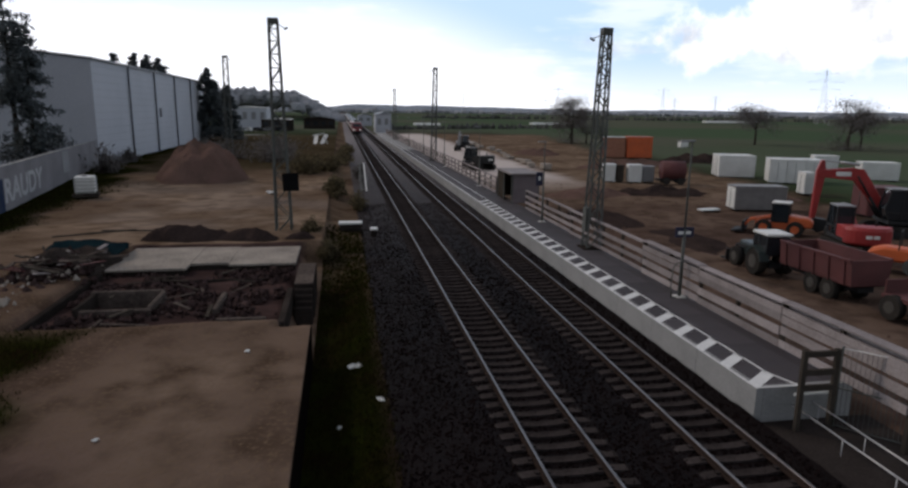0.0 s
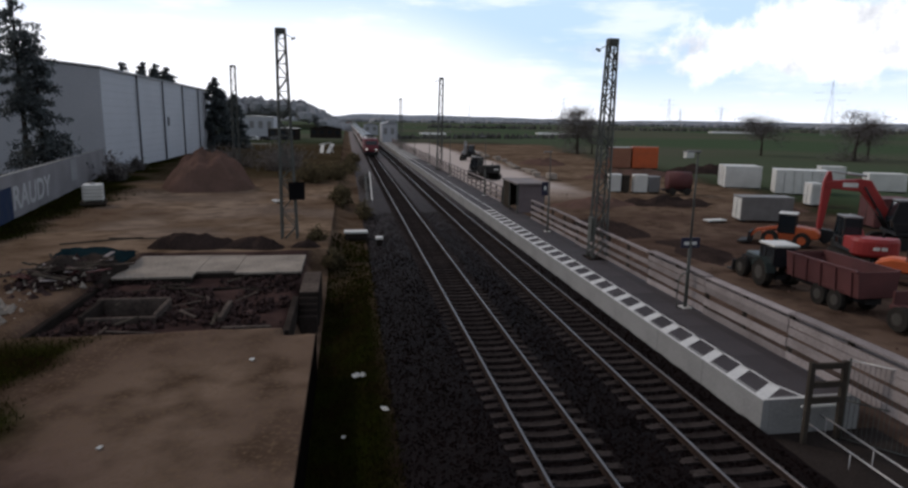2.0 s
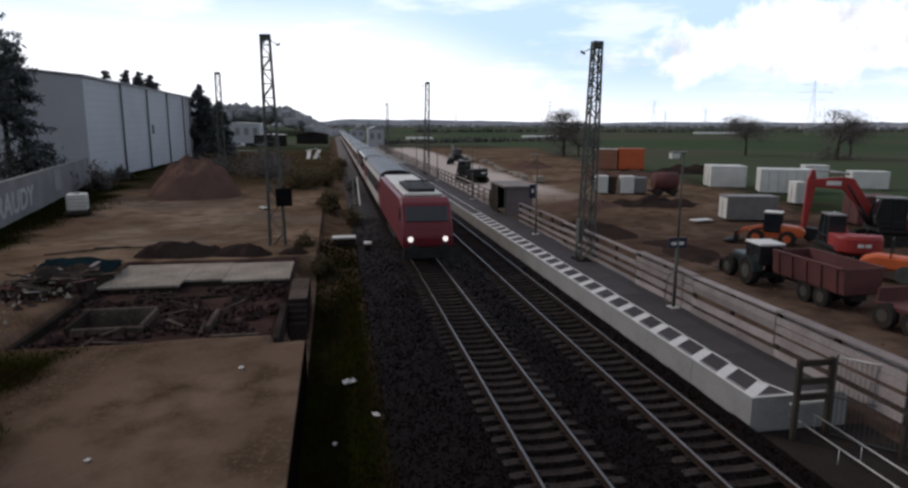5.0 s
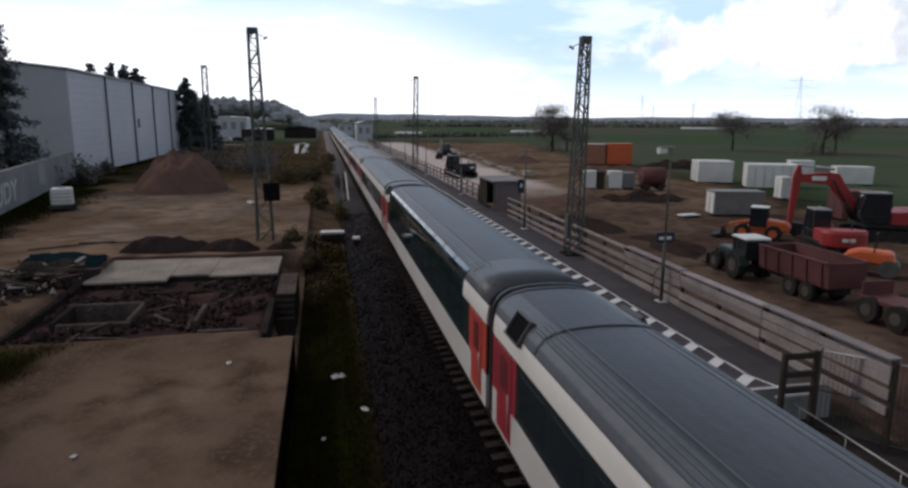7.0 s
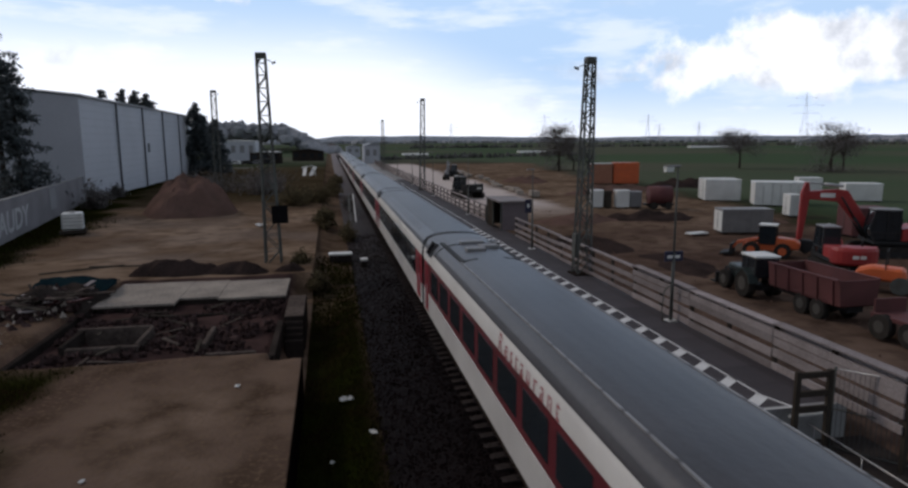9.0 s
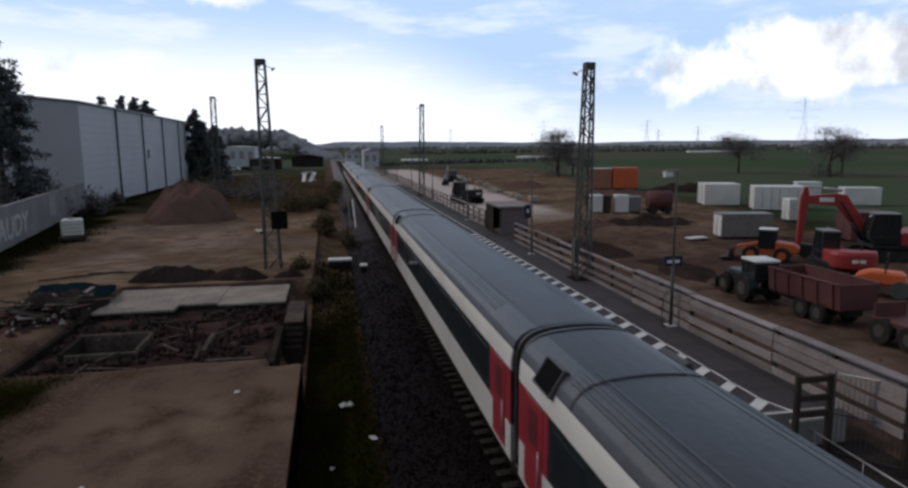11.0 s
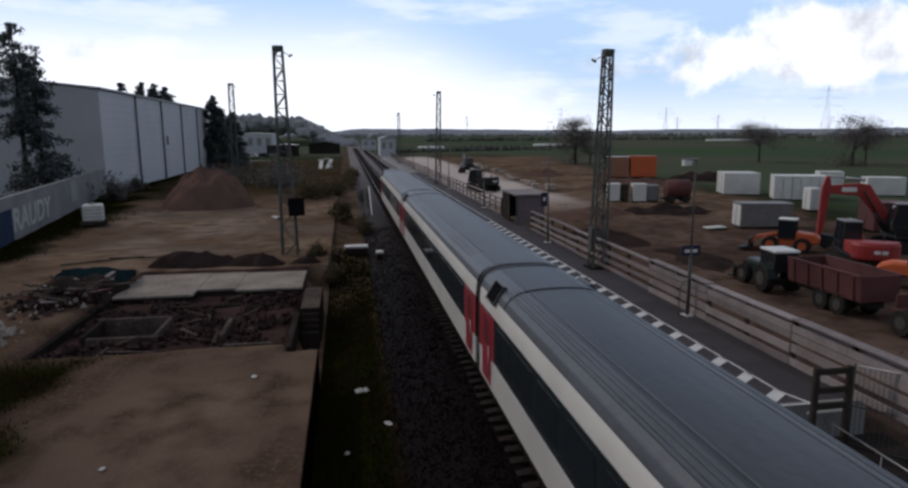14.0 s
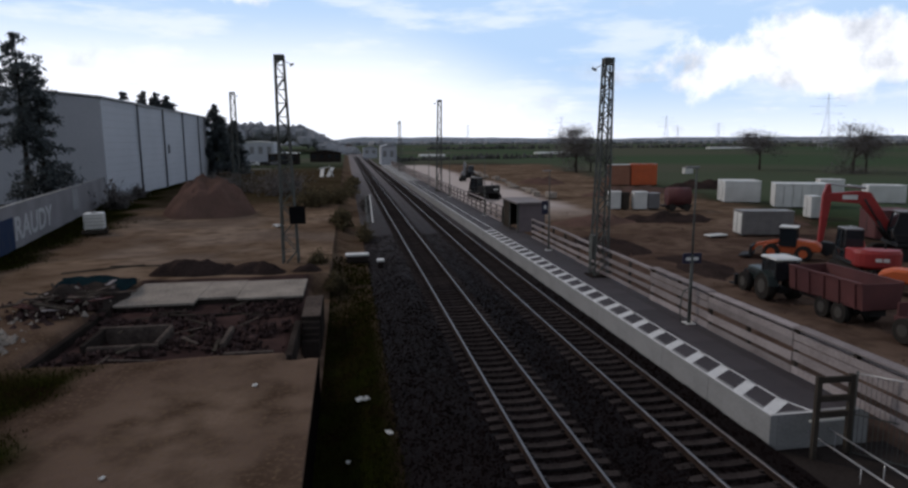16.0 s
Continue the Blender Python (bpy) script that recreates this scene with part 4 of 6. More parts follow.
def locomotive():
    t = thing("locomotive", "red electric locomotive with lit headlights", "locomotive", group="")
    n0, n1 = 0.3, 18.8
    side = [(n0 + 0.1, 1.0), (n0, 1.6), (n0 + 0.15, 2.2), (n0 + 0.95, 3.45), (n0 + 1.5, 3.72), (n1 - 1.5, 3.72), (n1 - 0.95, 3.45), (n1 - 0.15, 2.2), (n1, 1.6), (n1 - 0.1, 1.0)]
    bm = B()
    prism(bm, side, -1.45, 1.45, axis="x")
    part("body", bm, L_RED, t, "red painted body", bevel=0.08)
    bm = B()
    box(bm, -1.15, 1.15, 2.2, 16.8, 3.725, 3.9)
    part("roof", bm, WHITEP, t, "pale grey roof", bevel=0.05)
    bm = B()
    box(bm, -0.8, 0.8, 3.0, 8.5, 3.905, 4.1)
    for s in (-1, 1):
        bar(bm, (s * 0.5, 4.2, 4.1), (s * 0.4, 6.3, 4.35), 0.06)
        bar(bm, (s * 0.4, 6.3, 4.35), (s * 0.6, 4.4, 4.45), 0.05)
    bar(bm, (-0.9, 4.4, 4.46), (0.9, 4.4, 4.46), 0.08)
    part("pantograph", bm, BLACK, t, "folded dark pantograph and roof gear")
    m = Matrix.Translation((0, n0 + 0.53, 2.85)) @ pose(0, 0, 0, -32.6)
    bm = B()
    box(bm, -1.2, 1.2, -0.03, 0.04, -0.46, 0.5, 0, m)
    part("windscreen", bm, GLASS, t, "dark windscreen", bevel=0.02)
    for s in (-1, 1):
        bm = B()
        tube(bm, (s * 1.0, n0 - 0.06, 1.5), (s * 1.0, n0 + 0.1, 1.5), 0.15, n=16)
        part("headlight", bm, LAMPW, t, "lit white headlight")
        bm = B()
        tube(bm, (s * 0.87, n0 - 0.35, 1.05), (s * 0.87, n0 + 0.2, 1.05), 0.1, n=12)
        tube(bm, (s * 0.87, n0 - 0.42, 1.05), (s * 0.87, n0 - 0.35, 1.05), 0.24, n=16)
        part("buffer", bm, BLACK, t)
        bm = B()
        box(bm, s * 1.455 - 0.01, s * 1.455 + 0.01, n0 + 1.2, n0 + 1.9, 2.4, 3.1)
        part("cab_window", bm, GLASS, t)
    bm = B()
    box(bm, -1.4, 1.4, n0 + 0.05, n0 + 0.5, 0.35, 0.99)
    part("snow_plough", bm, BLACK, t, bevel=0.05)
    bm = B()
    box(bm, -1.3, 1.3, 6.5, 12.5, 0.4, 0.99)
    part("underframe", bm, BLACK, t)
    bogie(t, 4.2)
    bogie(t, 14.9)
    return t


LOCO = locomotive()
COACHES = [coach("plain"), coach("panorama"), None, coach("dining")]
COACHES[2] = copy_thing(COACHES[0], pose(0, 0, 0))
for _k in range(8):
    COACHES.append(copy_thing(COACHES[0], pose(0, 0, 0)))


def front(t):
    """Where the train's front stands along the track."""
    return 67.9 - 33.35 * (t - 4.05) + (0.9 * (4.0 - t) ** 1.3 if t < 4 else -0.45 * min(t - 4.0, 2.0))


def motions():
    times = [0.0, 1.0, 2.0, 3.0, 4.0, 6.0, 8.0, 10.0, 12.0, 14.0, 16.0]
    walk(LOCO, [(t, pose(A, front(t), 0)) for t in times])
    for k, c in enumerate(COACHES):
        walk(c, [(t, pose(A, front(t) + 19.1 + 26.4 * k, 0)) for t in times])


# ---- the yard beside the track ----
def mound(name, cx, cy, rx, ry, h, material, label, category, seed, z=0.0, n=34, rough=0.25, power=2.0):
    """An uneven heap."""
    P, F = [], []
    rings = 12
    for j in range(rings + 1):
        for i in range(n):
            a, r = math.tau * i / n, j / rings
            e = 1 + 0.22 * noise.noise(Vector((math.cos(a) * 1.3, math.sin(a) * 1.3, seed)))
            x, y = cx + rx * e * r * math.cos(a), cy + ry * e * r * math.sin(a)
            hz = h * (1 - r ** power) * (1 + rough * noise.noise(Vector((x * 0.7, y * 0.7, seed)))) + 0.3 * h * rough * noise.noise(Vector((x * 2.1, y * 2.1, seed))) * (1 - r)
            P.append((x, y, z + hz - 0.15 * r))
    for j in range(rings):
        for i in range(n):
            F.append((j * n + i, (j + 1) * n + i, (j + 1) * n + (i + 1) % n, j * n + (i + 1) % n))
    ob = new(name, raw(name, P, F, material))
    return tagged(ob, label, category)


def retaining_wall():
    w = thing("retaining_wall", "concrete wall at the yard's edge, darkened for its shade", "wall", kind="structure")
    bm = B()
    box(bm, -1.5, -1.15, -6, 22.4, -1.4, 0.40)
    part("wall", bm, WALL_SHADE, w, bevel=0.02)
    bm = B()
    box(bm, -3.0, -1.503, 22.1, 22.4, -1.4, 0.38)
    part("return_wall", bm, WALL_SHADE, w, bevel=0.02)


retaining_wall()


def foundation():
    f = thing("ruined_foundation", "ruined building foundation with broken walls and a pale slab", "ruin")

    def bit(name, x0, x1, y0, y1, z0, z1, m, label="", bevel=0.03):
        bm = B()
        box(bm, x0, x1, y0, y1, z0, z1)
        part(name, bm, m, f, label, bevel=bevel)
    # pale slab with a notch, on a dark plinth
    bit("floor_slab", -11.1, -7.45, 32.0, 37.0, 0.2, 0.32, CONC_OLD, "pale worn concrete slab", 0.02)
    bit("floor_slab", -7.447, -5.6, 33.0, 36.9, 0.2, 0.322, CONC_OLD, "pale worn concrete slab", 0.02)
    bit("floor_slab", -5.597, -2.35, 32.6, 36.7, 0.2, 0.318, CONC_OLD, "pale worn concrete slab", 0.02)
    bit("plinth", -11.0, -2.4, 33.1, 36.6, -0.5, 0.197, CONC_DARK)
    bit("plinth", -11.0, -7.5, 32.1, 33.097, -0.5, 0.197, CONC_DARK)
    bit("plinth", -5.5, -2.4, 32.7, 33.097, -0.5, 0.197, CONC_DARK)
    bit("low_wall", -11.3, -2.3, 23.0, 23.22, -0.5, 0.30, CONC_DARK, "front sill")
    bit("low_wall", -11.3, -11.05, 23.223, 32.0, -0.5, 0.28, CONC_DARK)
    bit("low_wall", -2.4, -2.15, 23.223, 27.9, -0.5, 0.32, CONC_DARK)
    bit("low_wall", -10.4, -7.5, 28.2, 28.4, -0.5, 0.30, CONC_MID)
    bit("low_wall", -10.0, -7.4, 25.7, 25.9, -0.5, 0.22, CONC_MID)
    bit("low_wall", -7.6, -7.42, 25.903, 28.2, -0.5, 0.28, CONC_MID)
    bit("low_wall", -10.3, -10.12, 25.903, 28.197, -0.5, 0.27, CONC_DARK)
    bit("low_wall", -5.05, -4.85, 25.2, 27.6, -0.5, 0.30, CONC_MID)
    bit("low_wall", -4.7, -2.9, 24.0, 24.2, -0.5, 0.25, CONC_MID)
    bit("low_wall", -9.0, -2.5, 30.6, 30.85, -0.5, 0.05, CONC_DARK)
    # stair block
    bit("stair_block", -2.14, -1.3, 28.0, 31.9, -1.3, 0.42, CONC_DARK, "pale-topped stair block")
    bit("stair_top", -2.12, -1.32, 28.02, 31.88, 0.423, 0.45, CONC_MID, "stained slab")
    for k in range(4):
        bit("step", -2.1, -1.34, 27.74 - 0.26 * k, 27.997 - 0.26 * k, -1.3, 0.25 - 0.2 * k, CONC_DARK)
    r = np.random.default_rng(11)
    n = 2600
    x = r.uniform(-11.0, -2.5, n)
    y = r.uniform(23.3, 32.4, n)
    keep = np.array([relief(a, b, 0.5, 5.0) > -0.12 and not (-10.3 < a < -7.4 and 25.7 < b < 28.4) for a, b in zip(x, y)])
    z = -0.06 + 0.16 * r.random(n) + 0.25 * np.clip((x + 5) / 3, 0, 1) * r.random(n)
    stones("rubble", np.stack([x, y, z], 1)[keep], 0.11, BRICK, "broken brick and mortar rubble in the foundation", "rubble", 5)
    n = 500
    y = r.uniform(24, 27, n)
    x = -13.9 + r.normal(0, 0.55, n)
    stones("pale_rubble", np.stack([x, y, 0.35 + 0.35 * r.random(n) * np.exp(-(x + 13.9) ** 2)], 1), 0.14, CONC_OLD, "pale broken concrete rubble", "rubble", 6)
    # boards lying about
    for k in range(16):
        a = r.uniform(0, math.pi)
        L = r.uniform(0.7, 1.8)
        px, py = r.uniform(-10.6, -3), r.uniform(23.6, 31.5)
        bm = B()
        bar(bm, (px, py, 0.0 + 0.25 * r.random()), (px + L * math.cos(a), py + L * math.sin(a), 0.05 + 0.25 * r.random()), r.uniform(0.08, 0.18), 0.04)
        solid("loose_board", bm, CONC_MID if k % 3 == 0 else WOOD_DARK, "broken board lying in the rubble", "board", "loose boards")


foundation()


def debris_heap():
    mound("rubble_mound", -12.9, 33.0, 2.2, 3.6, 0.9, CONC_DARK, "dark heap of demolition debris", "debris heap", 2.2, 0.25, rough=0.8)
    P, F = [], []
    nu, nv = 16, 12
    for j in range(nv + 1):
        for i in range(nu + 1):
            u, v = i / nu, j / nv
            x, y = -14.8 + 3.7 * u + 0.25 * math.sin(5 * v), 33.6 + 3.6 * v + 0.2 * math.sin(6 * u)
            z = 0.5 + 0.55 * math.sin(math.pi * (0.25 + 0.6 * u)) * math.sin(math.pi * (0.2 + 0.7 * v)) + 0.22 * noise.noise(Vector((x * 0.9, y * 0.9, 1.0))) + 0.1 * abs(noise.noise(Vector((x * 2.4, y * 1.6, 4.0))))
            P.append((x, y, z))
    for j in range(nv):
        for i in range(nu):
            k = j * (nu + 1) + i
            F.append((k, k + 1, k + nu + 2, k + nu + 1))
    me = raw("tarpaulin", P, F, TARP)
    me.shade_smooth()
    ob = tagged(new("tarpaulin", me), "dark green tarpaulin thrown over the debris heap", "tarpaulin")
    so = ob.modifiers.new("thickness", "SOLIDIFY")
    so.thickness = 0.02
    r = np.random.default_rng(4)
    n = 420
    x, y = r.normal(-13.3, 0.9, n), r.normal(31.6, 1.3, n)
    z = 0.35 + 0.75 * np.exp(-((x + 13.1) / 1.4) ** 2 - ((y - 32.4) / 2.2) ** 2) * r.uniform(0.5, 1.1, n)
    stones("brick_debris", np.stack([x, y, z], 1)[::2], 0.17, BRICK, "broken red brick in the debris heap", "rubble", 21)
    stones("pale_debris", np.stack([x, y, z], 1)[1::4], 0.15, CONC_OLD, "pale broken concrete in the debris heap", "rubble", 22)
    for k in range(34):
        x, y = r.uniform(-14.8, -11.6), r.uniform(29.4, 33.4)
        a, L = r.uniform(0, math.pi), r.uniform(0.5, 1.9)
        bm = B()
        bar(bm, (x, y, r.uniform(0.7, 1.2)), (x + L * math.cos(a), y + L * math.sin(a), r.uniform(0.6, 1.2)), r.uniform(0.1, 0.32), 0.05)
        solid("broken_plank", bm, (CONC_MID, WOOD_DARK, DKRED, WOOD_DARK, WOOD)[k % 5], "broken plank on the debris heap", "plank", "planks on the debris heap")
    for a, b in (((-15.3, 37.2, 1.0), (-11.2, 37.6, 1.25)), ((-13.2, 38.3, 1.1), (-10.4, 37.8, 1.15))):
        bm = B()
        bar(bm, a, b, 0.12, 0.07)
        solid("broken_plank", bm, WOOD_DARK, "dark beam over the tarpaulin", "plank", "planks on the debris heap")


debris_heap()
mound("soil_ridge", -8.9, 39.0, 3.0, 1.0, 1.0, SOIL, "low dark ridge of soil behind the slab", "soil ridge", 3.0, 0.1, rough=0.9, power=3.5)
mound("soil_ridge", -5.0, 38.7, 3.6, 0.9, 0.72, SOIL, "low dark ridge of soil behind the slab", "soil ridge", 4.0, 0.1, rough=0.9, power=3.5)
mound("earth_mound", -14.9, 75.5, 5.3, 5.5, 4.1, EARTH, "large reddish earth mound in the yard", "earth mound", 6.0, 0.0, n=64, rough=0.4, power=2.1)


# ---- the wall with graffiti, the hall ----
SPRAY = mat("worn_white_spray", (0.5, 0.5, 0.5), 0.9, other=(0.3, 0.3, 0.3), coarse=1.5, fine=12, contrast=0.8)


def yard_wall():
    a, b = Vector((-21.8, 36.5, 0)), Vector((-31.9, 93.4, 0))
    d = (b - a).normalized()
    nrm = Vector((d.y, -d.x, 0))
    fr = Matrix(((d.x, nrm.x, 0, a.x), (d.y, nrm.y, 0, a.y), (0, 0, 1, 0), (0, 0, 0, 1)))
    w = thing("yard_wall", "long grey plastered wall with white graffiti", "wall", fr, kind="structure")
    n = 12
    L = (b - a).length / n
    for k in range(n):
        bm = B()
        box(bm, k * L + 0.01, (k + 1) * L - 0.01, -0.25, 0.0, -0.4, 3.3 + 0.02 * math.sin(k * 2.2))
        part("wall_panel", bm, WALLC, w)
        bm = B()
        box(bm, k * L, (k + 1) * L - 0.005, -0.31, 0.06, 3.325, 3.42)
        part("coping", bm, CONC, w)
    cu = bpy.data.curves.new("graffiti", "FONT")
    cu.body, cu.size, cu.extrude, cu.space_character, cu.shear = "RAUDY", 2.45, 0.004, 1.0, 0.1
    cu.offset = 0.06
    cu.materials.append(SPRAY)
    g = new("graffiti", cu)
    g.parent = w
    g.matrix_basis = Matrix(((1.4, 0, 0, 16.6), (0, 0, 1, 0.012), (0, 1, 0, 0.7), (0, 0, 0, 1)))
    tagged(g, "white sprayed graffiti letters")
    bm = B()
    box(bm, 10.0, 16.6, 0.003, 0.01, -0.2, 2.5)
    part("blue_graffiti", bm, BLUEP, w, "dark blue sprayed field")
    bm = B()
    box(bm, 37.0, 40.0, 0.003, 0.03, 1.0, 3.2)
    part("white_board", bm, GREYP, w, "pale board on the wall")


yard_wall()


def hall():
    h = thing("industrial_hall", "long pale grey industrial hall with dark downpipes", "hall")
    # long side leans away from the track by about a degree
    ang = -1.15
    h.matrix_basis = pose(-31.6, 93.6, 0, 0, 0, -ang)
    L, Wd, H, R = 78.0, 66.0, 14.0, 17.4
    bm = B()
    n = 5
    for k in range(n):
        bm = B()
        box(bm, -0.3, 0.0, k * L / n + 0.02, (k + 1) * L / n - 0.02, -0.5, H - 0.25)
        part("wall_panel", bm, HALL, h, "pale grey sheet cladding")
        for q in range(1, 14):
            bm = B()
            box(bm, 0.003, 0.012, k * L / n + 0.3, (k + 1) * L / n - 0.3, q * 1.0 - 0.02, q * 1.0 + 0.01)
            part("sheet_joint", bm, HALL_ROOF, h)
        if k:
            bm = B()
            tube(bm, (0.18, k * L / n, -0.3), (0.18, k * L / n, H - 0.3), 0.13, n=8)
            part("downpipe", bm, PIPE, h, "dark downpipe")
    bm = B()
    prism(bm, [(-Wd, -0.5), (0.0, -0.5), (0.0, H - 0.3), (-Wd / 2, R - 0.3), (-Wd, H - 0.3)], -0.3, -0.003)
    part("gable_wall", bm, HALL, h, "grey gable wall")
    bm = B()
    prism(bm, [(-Wd, -0.5), (0.0, -0.5), (0.0, H - 0.3), (-Wd / 2, R - 0.3), (-Wd, H - 0.3)], L, L + 0.3)
    part("gable_wall", bm, HALL, h)
    for y in range(1, 8):
        bm = B()
        box(bm, -y * 7.0, -y * 7.0 + 0.12, -0.36, -0.303, -0.4, H - 0.3)
        part("gable_rib", bm, HALL_ROOF, h)
    bm = B()
    prism(bm, [(0.35, H - 0.25), (0.35, H + 0.02), (-Wd / 2, R + 0.05), (-Wd - 0.3, H + 0.02), (-Wd - 0.3, H - 0.2), (-Wd / 2, R - 0.25)], -0.5, L + 0.5)
    part("roof", bm, HALL_ROOF, h, "grey sheet roof")
    bm = B()
    box(bm, 0.003, 0.12, 34.0, 35.2, 6.0, 7.6)
    part("vent", bm, PIPE, h, "small dark vent")


hall()


# ---- small things in the yard ----
def water_tank():
    t = thing("water_tank", "white plastic liquid container on a dark pallet", "container", pose(-21.8, 60.5, 0.2, 0, 0, 14))
    bm = B()
    box(bm, -1.0, 1.0, -0.9, 0.9, 0.0, 0.28)
    part("pallet", bm, WOOD_DARK, t, bevel=0.02)
    bm = B()
    box(bm, -0.8, 0.8, -0.7, 0.7, 0.283, 1.75)
    part("tank", bm, WHITEP, t, bevel=0.12)
    bm = B()
    tube(bm, (0, 0, 1.75), (0, 0, 1.88), 0.22, n=14)
    part("lid", bm, GREYP, t)
    for k in range(5):
        bm = B()
        box(bm, -0.84, 0.84, -0.75, -0.72, 0.4 + 0.3 * k, 0.43 + 0.3 * k)
        box(bm, -0.84, -0.81, -0.72, 0.72, 0.4 + 0.3 * k, 0.43 + 0.3 * k)
        box(bm, 0.81, 0.84, -0.72, 0.72, 0.4 + 0.3 * k, 0.43 + 0.3 * k)
        part("cage_bar", bm, STEEL, t)


water_tank()


def trackside():
    for x, y, w, d, h, lab in ((0.55, 45.6, 1.5, 0.7, 0.5, "pale concrete cable cabinet beside the track"), (2.05, 42.8, 0.35, 0.5, 0.55, "small white marker box beside the track")):
        t = thing("cable_cabinet", lab, "cabinet", pose(x, y, -0.5))
        bm = B()
        box(bm, -w / 2, w / 2, -d / 2, d / 2, 0, h)
        part("body", bm, CONC_DARK, t, bevel=0.02)
        bm = B()
        box(bm, -w / 2 - 0.06, w / 2 + 0.06, -d / 2 - 0.06, d / 2 + 0.06, h + 0.003, h + 0.14)
        part("lid", bm, WHITEP, t, "white lid", bevel=0.02)
    t = thing("trackside_ladder", "pale leaning ladder-like frame beside the track", "frame", pose(2.5, 70.0, -0.4))
    for dx in (0, -0.5):
        bm = B()
        bar(bm, (dx, -3.5, 0), (dx, 4.5, 2.3), 0.12)
        part("stile", bm, WHITEP if dx == 0 else STEEL, t)
    for k in range(9):
        bm = B()
        bar(bm, (-0.44, -3.2 + 0.9 * k, 0.12 + 0.25 * k), (-0.06, -3.2 + 0.9 * k, 0.12 + 0.25 * k), 0.06)
        part("rung", bm, STEEL, t)
    t = thing("white_sheets", "bright white slanted sheets on a trestle in the grass", "sheets", pose(-4.6, 152, 0.0, 0, 0, -8))
    for k, x in enumerate((-0.9, 0.5)):
        bm = B()
        m = pose(x, -1.2, 0, -62, 14 if k else -10, 0)
        box(bm, -0.42, 0.42, -0.06, 0.06, 0.1, 4.4, 0, m)
        part("sheet", bm, WHITEP, t, "bright white sheet")
    bm = B()
    bar(bm, (1.6, 0.2, 0), (0.9, -0.4, 1.7), 0.2)
    part("leg", bm, WHITEP, t)
    bm = B()
    bar(bm, (-1.5, -0.8, 1.9), (1.0, -0.8, 2.4), 0.25)
    part("beam", bm, WHITEP, t)
    r = np.random.default_rng(8)
    for x, y, s in ((0.3, 21.0, 0.32), (1.0, 18.0, 0.18), (-0.2, 17.2, 0.12), (-3.0, 19.9, 0.14), (-5.6, 14.6, 0.1), (-6.4, 62.0, 0.8)):
        P = []
        n = 7
        for j in range(n):
            for i in range(n):
                P.append((s * (i / (n - 1) - 0.5) * 1.4, s * (j / (n - 1) - 0.5), s * 0.35 * r.random()))
        F = [(j * n + i, j * n + i + 1, (j + 1) * n + i + 1, (j + 1) * n + i) for j in range(n - 1) for i in range(n - 1)]
        ob = new("litter", raw("litter", P, F, WHITEP))
        ob.matrix_basis = pose(x, y, ground_z(x, y) + 0.03, 0, 0, 60 * s * 10)
        ob.modifiers.new("thickness", "SOLIDIFY").thickness = 0.006
        tagged(ob, "crumpled white litter on the ground", "litter", "litter")


trackside()


# ---- plants ----
def leaf_cloud(points, size, seed, flat=0.5, thin=0.45):
    """Small two-triangle leaves round the points given: arrays of places and sizes."""
    r = np.random.default_rng(seed)
    n = len(points)
    u = r.normal(0, 1, (n, 3))
    u /= np.linalg.norm(u, axis=1)[:, None]
    v = r.normal(0, 1, (n, 3))
    v[:, 2] *= flat
    v -= (v * u).sum(1)[:, None] * u
    v /= np.linalg.norm(v, axis=1)[:, None]
    s = (size * r.uniform(0.5, 1.4, n))[:, None]
    p = np.asarray(points)
    V = np.stack([p - u * s, p + v * s * thin, p + u * s, p - v * s * thin], 1).reshape(-1, 3)
    F = (np.array([(0, 1, 2, 3)])[None] + 4 * np.arange(n)[:, None, None]).reshape(-1, 4)
    return V.tolist(), F.tolist()


def conifer(x, y, z, h, spread, seed, label, bare=0.08, top=0.2, leaf=0.28, whorls=26, gaps=0.2, thick=1.0):
    t = thing("conifer_tree", label, "tree", pose(x, y, z), group="")
    r = np.random.default_rng(seed)
    bm = B()
    tube(bm, (0, 0, -0.3), (0, 0, h * 0.5), h * 0.016, h * 0.011, 8)
    tube(bm, (0, 0, h * 0.5), (0, 0, h * 0.985), h * 0.011, 0.03, 8)
    pts = []
    for k in range(whorls):
        f = bare + (1 - bare) * k / whorls
        R = spread * ((1 - f) ** 0.75 * (1 - top) + top * min(1.0, (1 - f) * 6))
        for j in range(r.integers(4, 7)):
            if r.random() < gaps:
                continue
            a, L = r.uniform(0, math.tau), R * r.uniform(0.6, 1.2)
            p0 = Vector((0, 0, h * f))
            p1 = Vector((L * math.cos(a), L * math.sin(a), h * f - 0.22 * L + 0.1 * r.normal()))
            bar(bm, p0, p1, 0.05)
            m = int(thick * (16 + 26 * L))
            s = r.random(m) ** 0.7
            q = np.outer(1 - s, p0) + np.outer(s, p1)
            q += r.normal(0, 1, (m, 3)) * np.array([0.26, 0.26, 0.2]) * (0.4 + 0.25 * L)
            q[:, 2] -= 0.25 * r.random(m)
            pts.append(q)
    part("trunk", bm, BARK, t)
    V, F = leaf_cloud(np.concatenate(pts), leaf, seed + 1, thin=0.3)
    o = new("crown", raw("crown", V, F, NEEDLE))
    o.parent = t
    return t


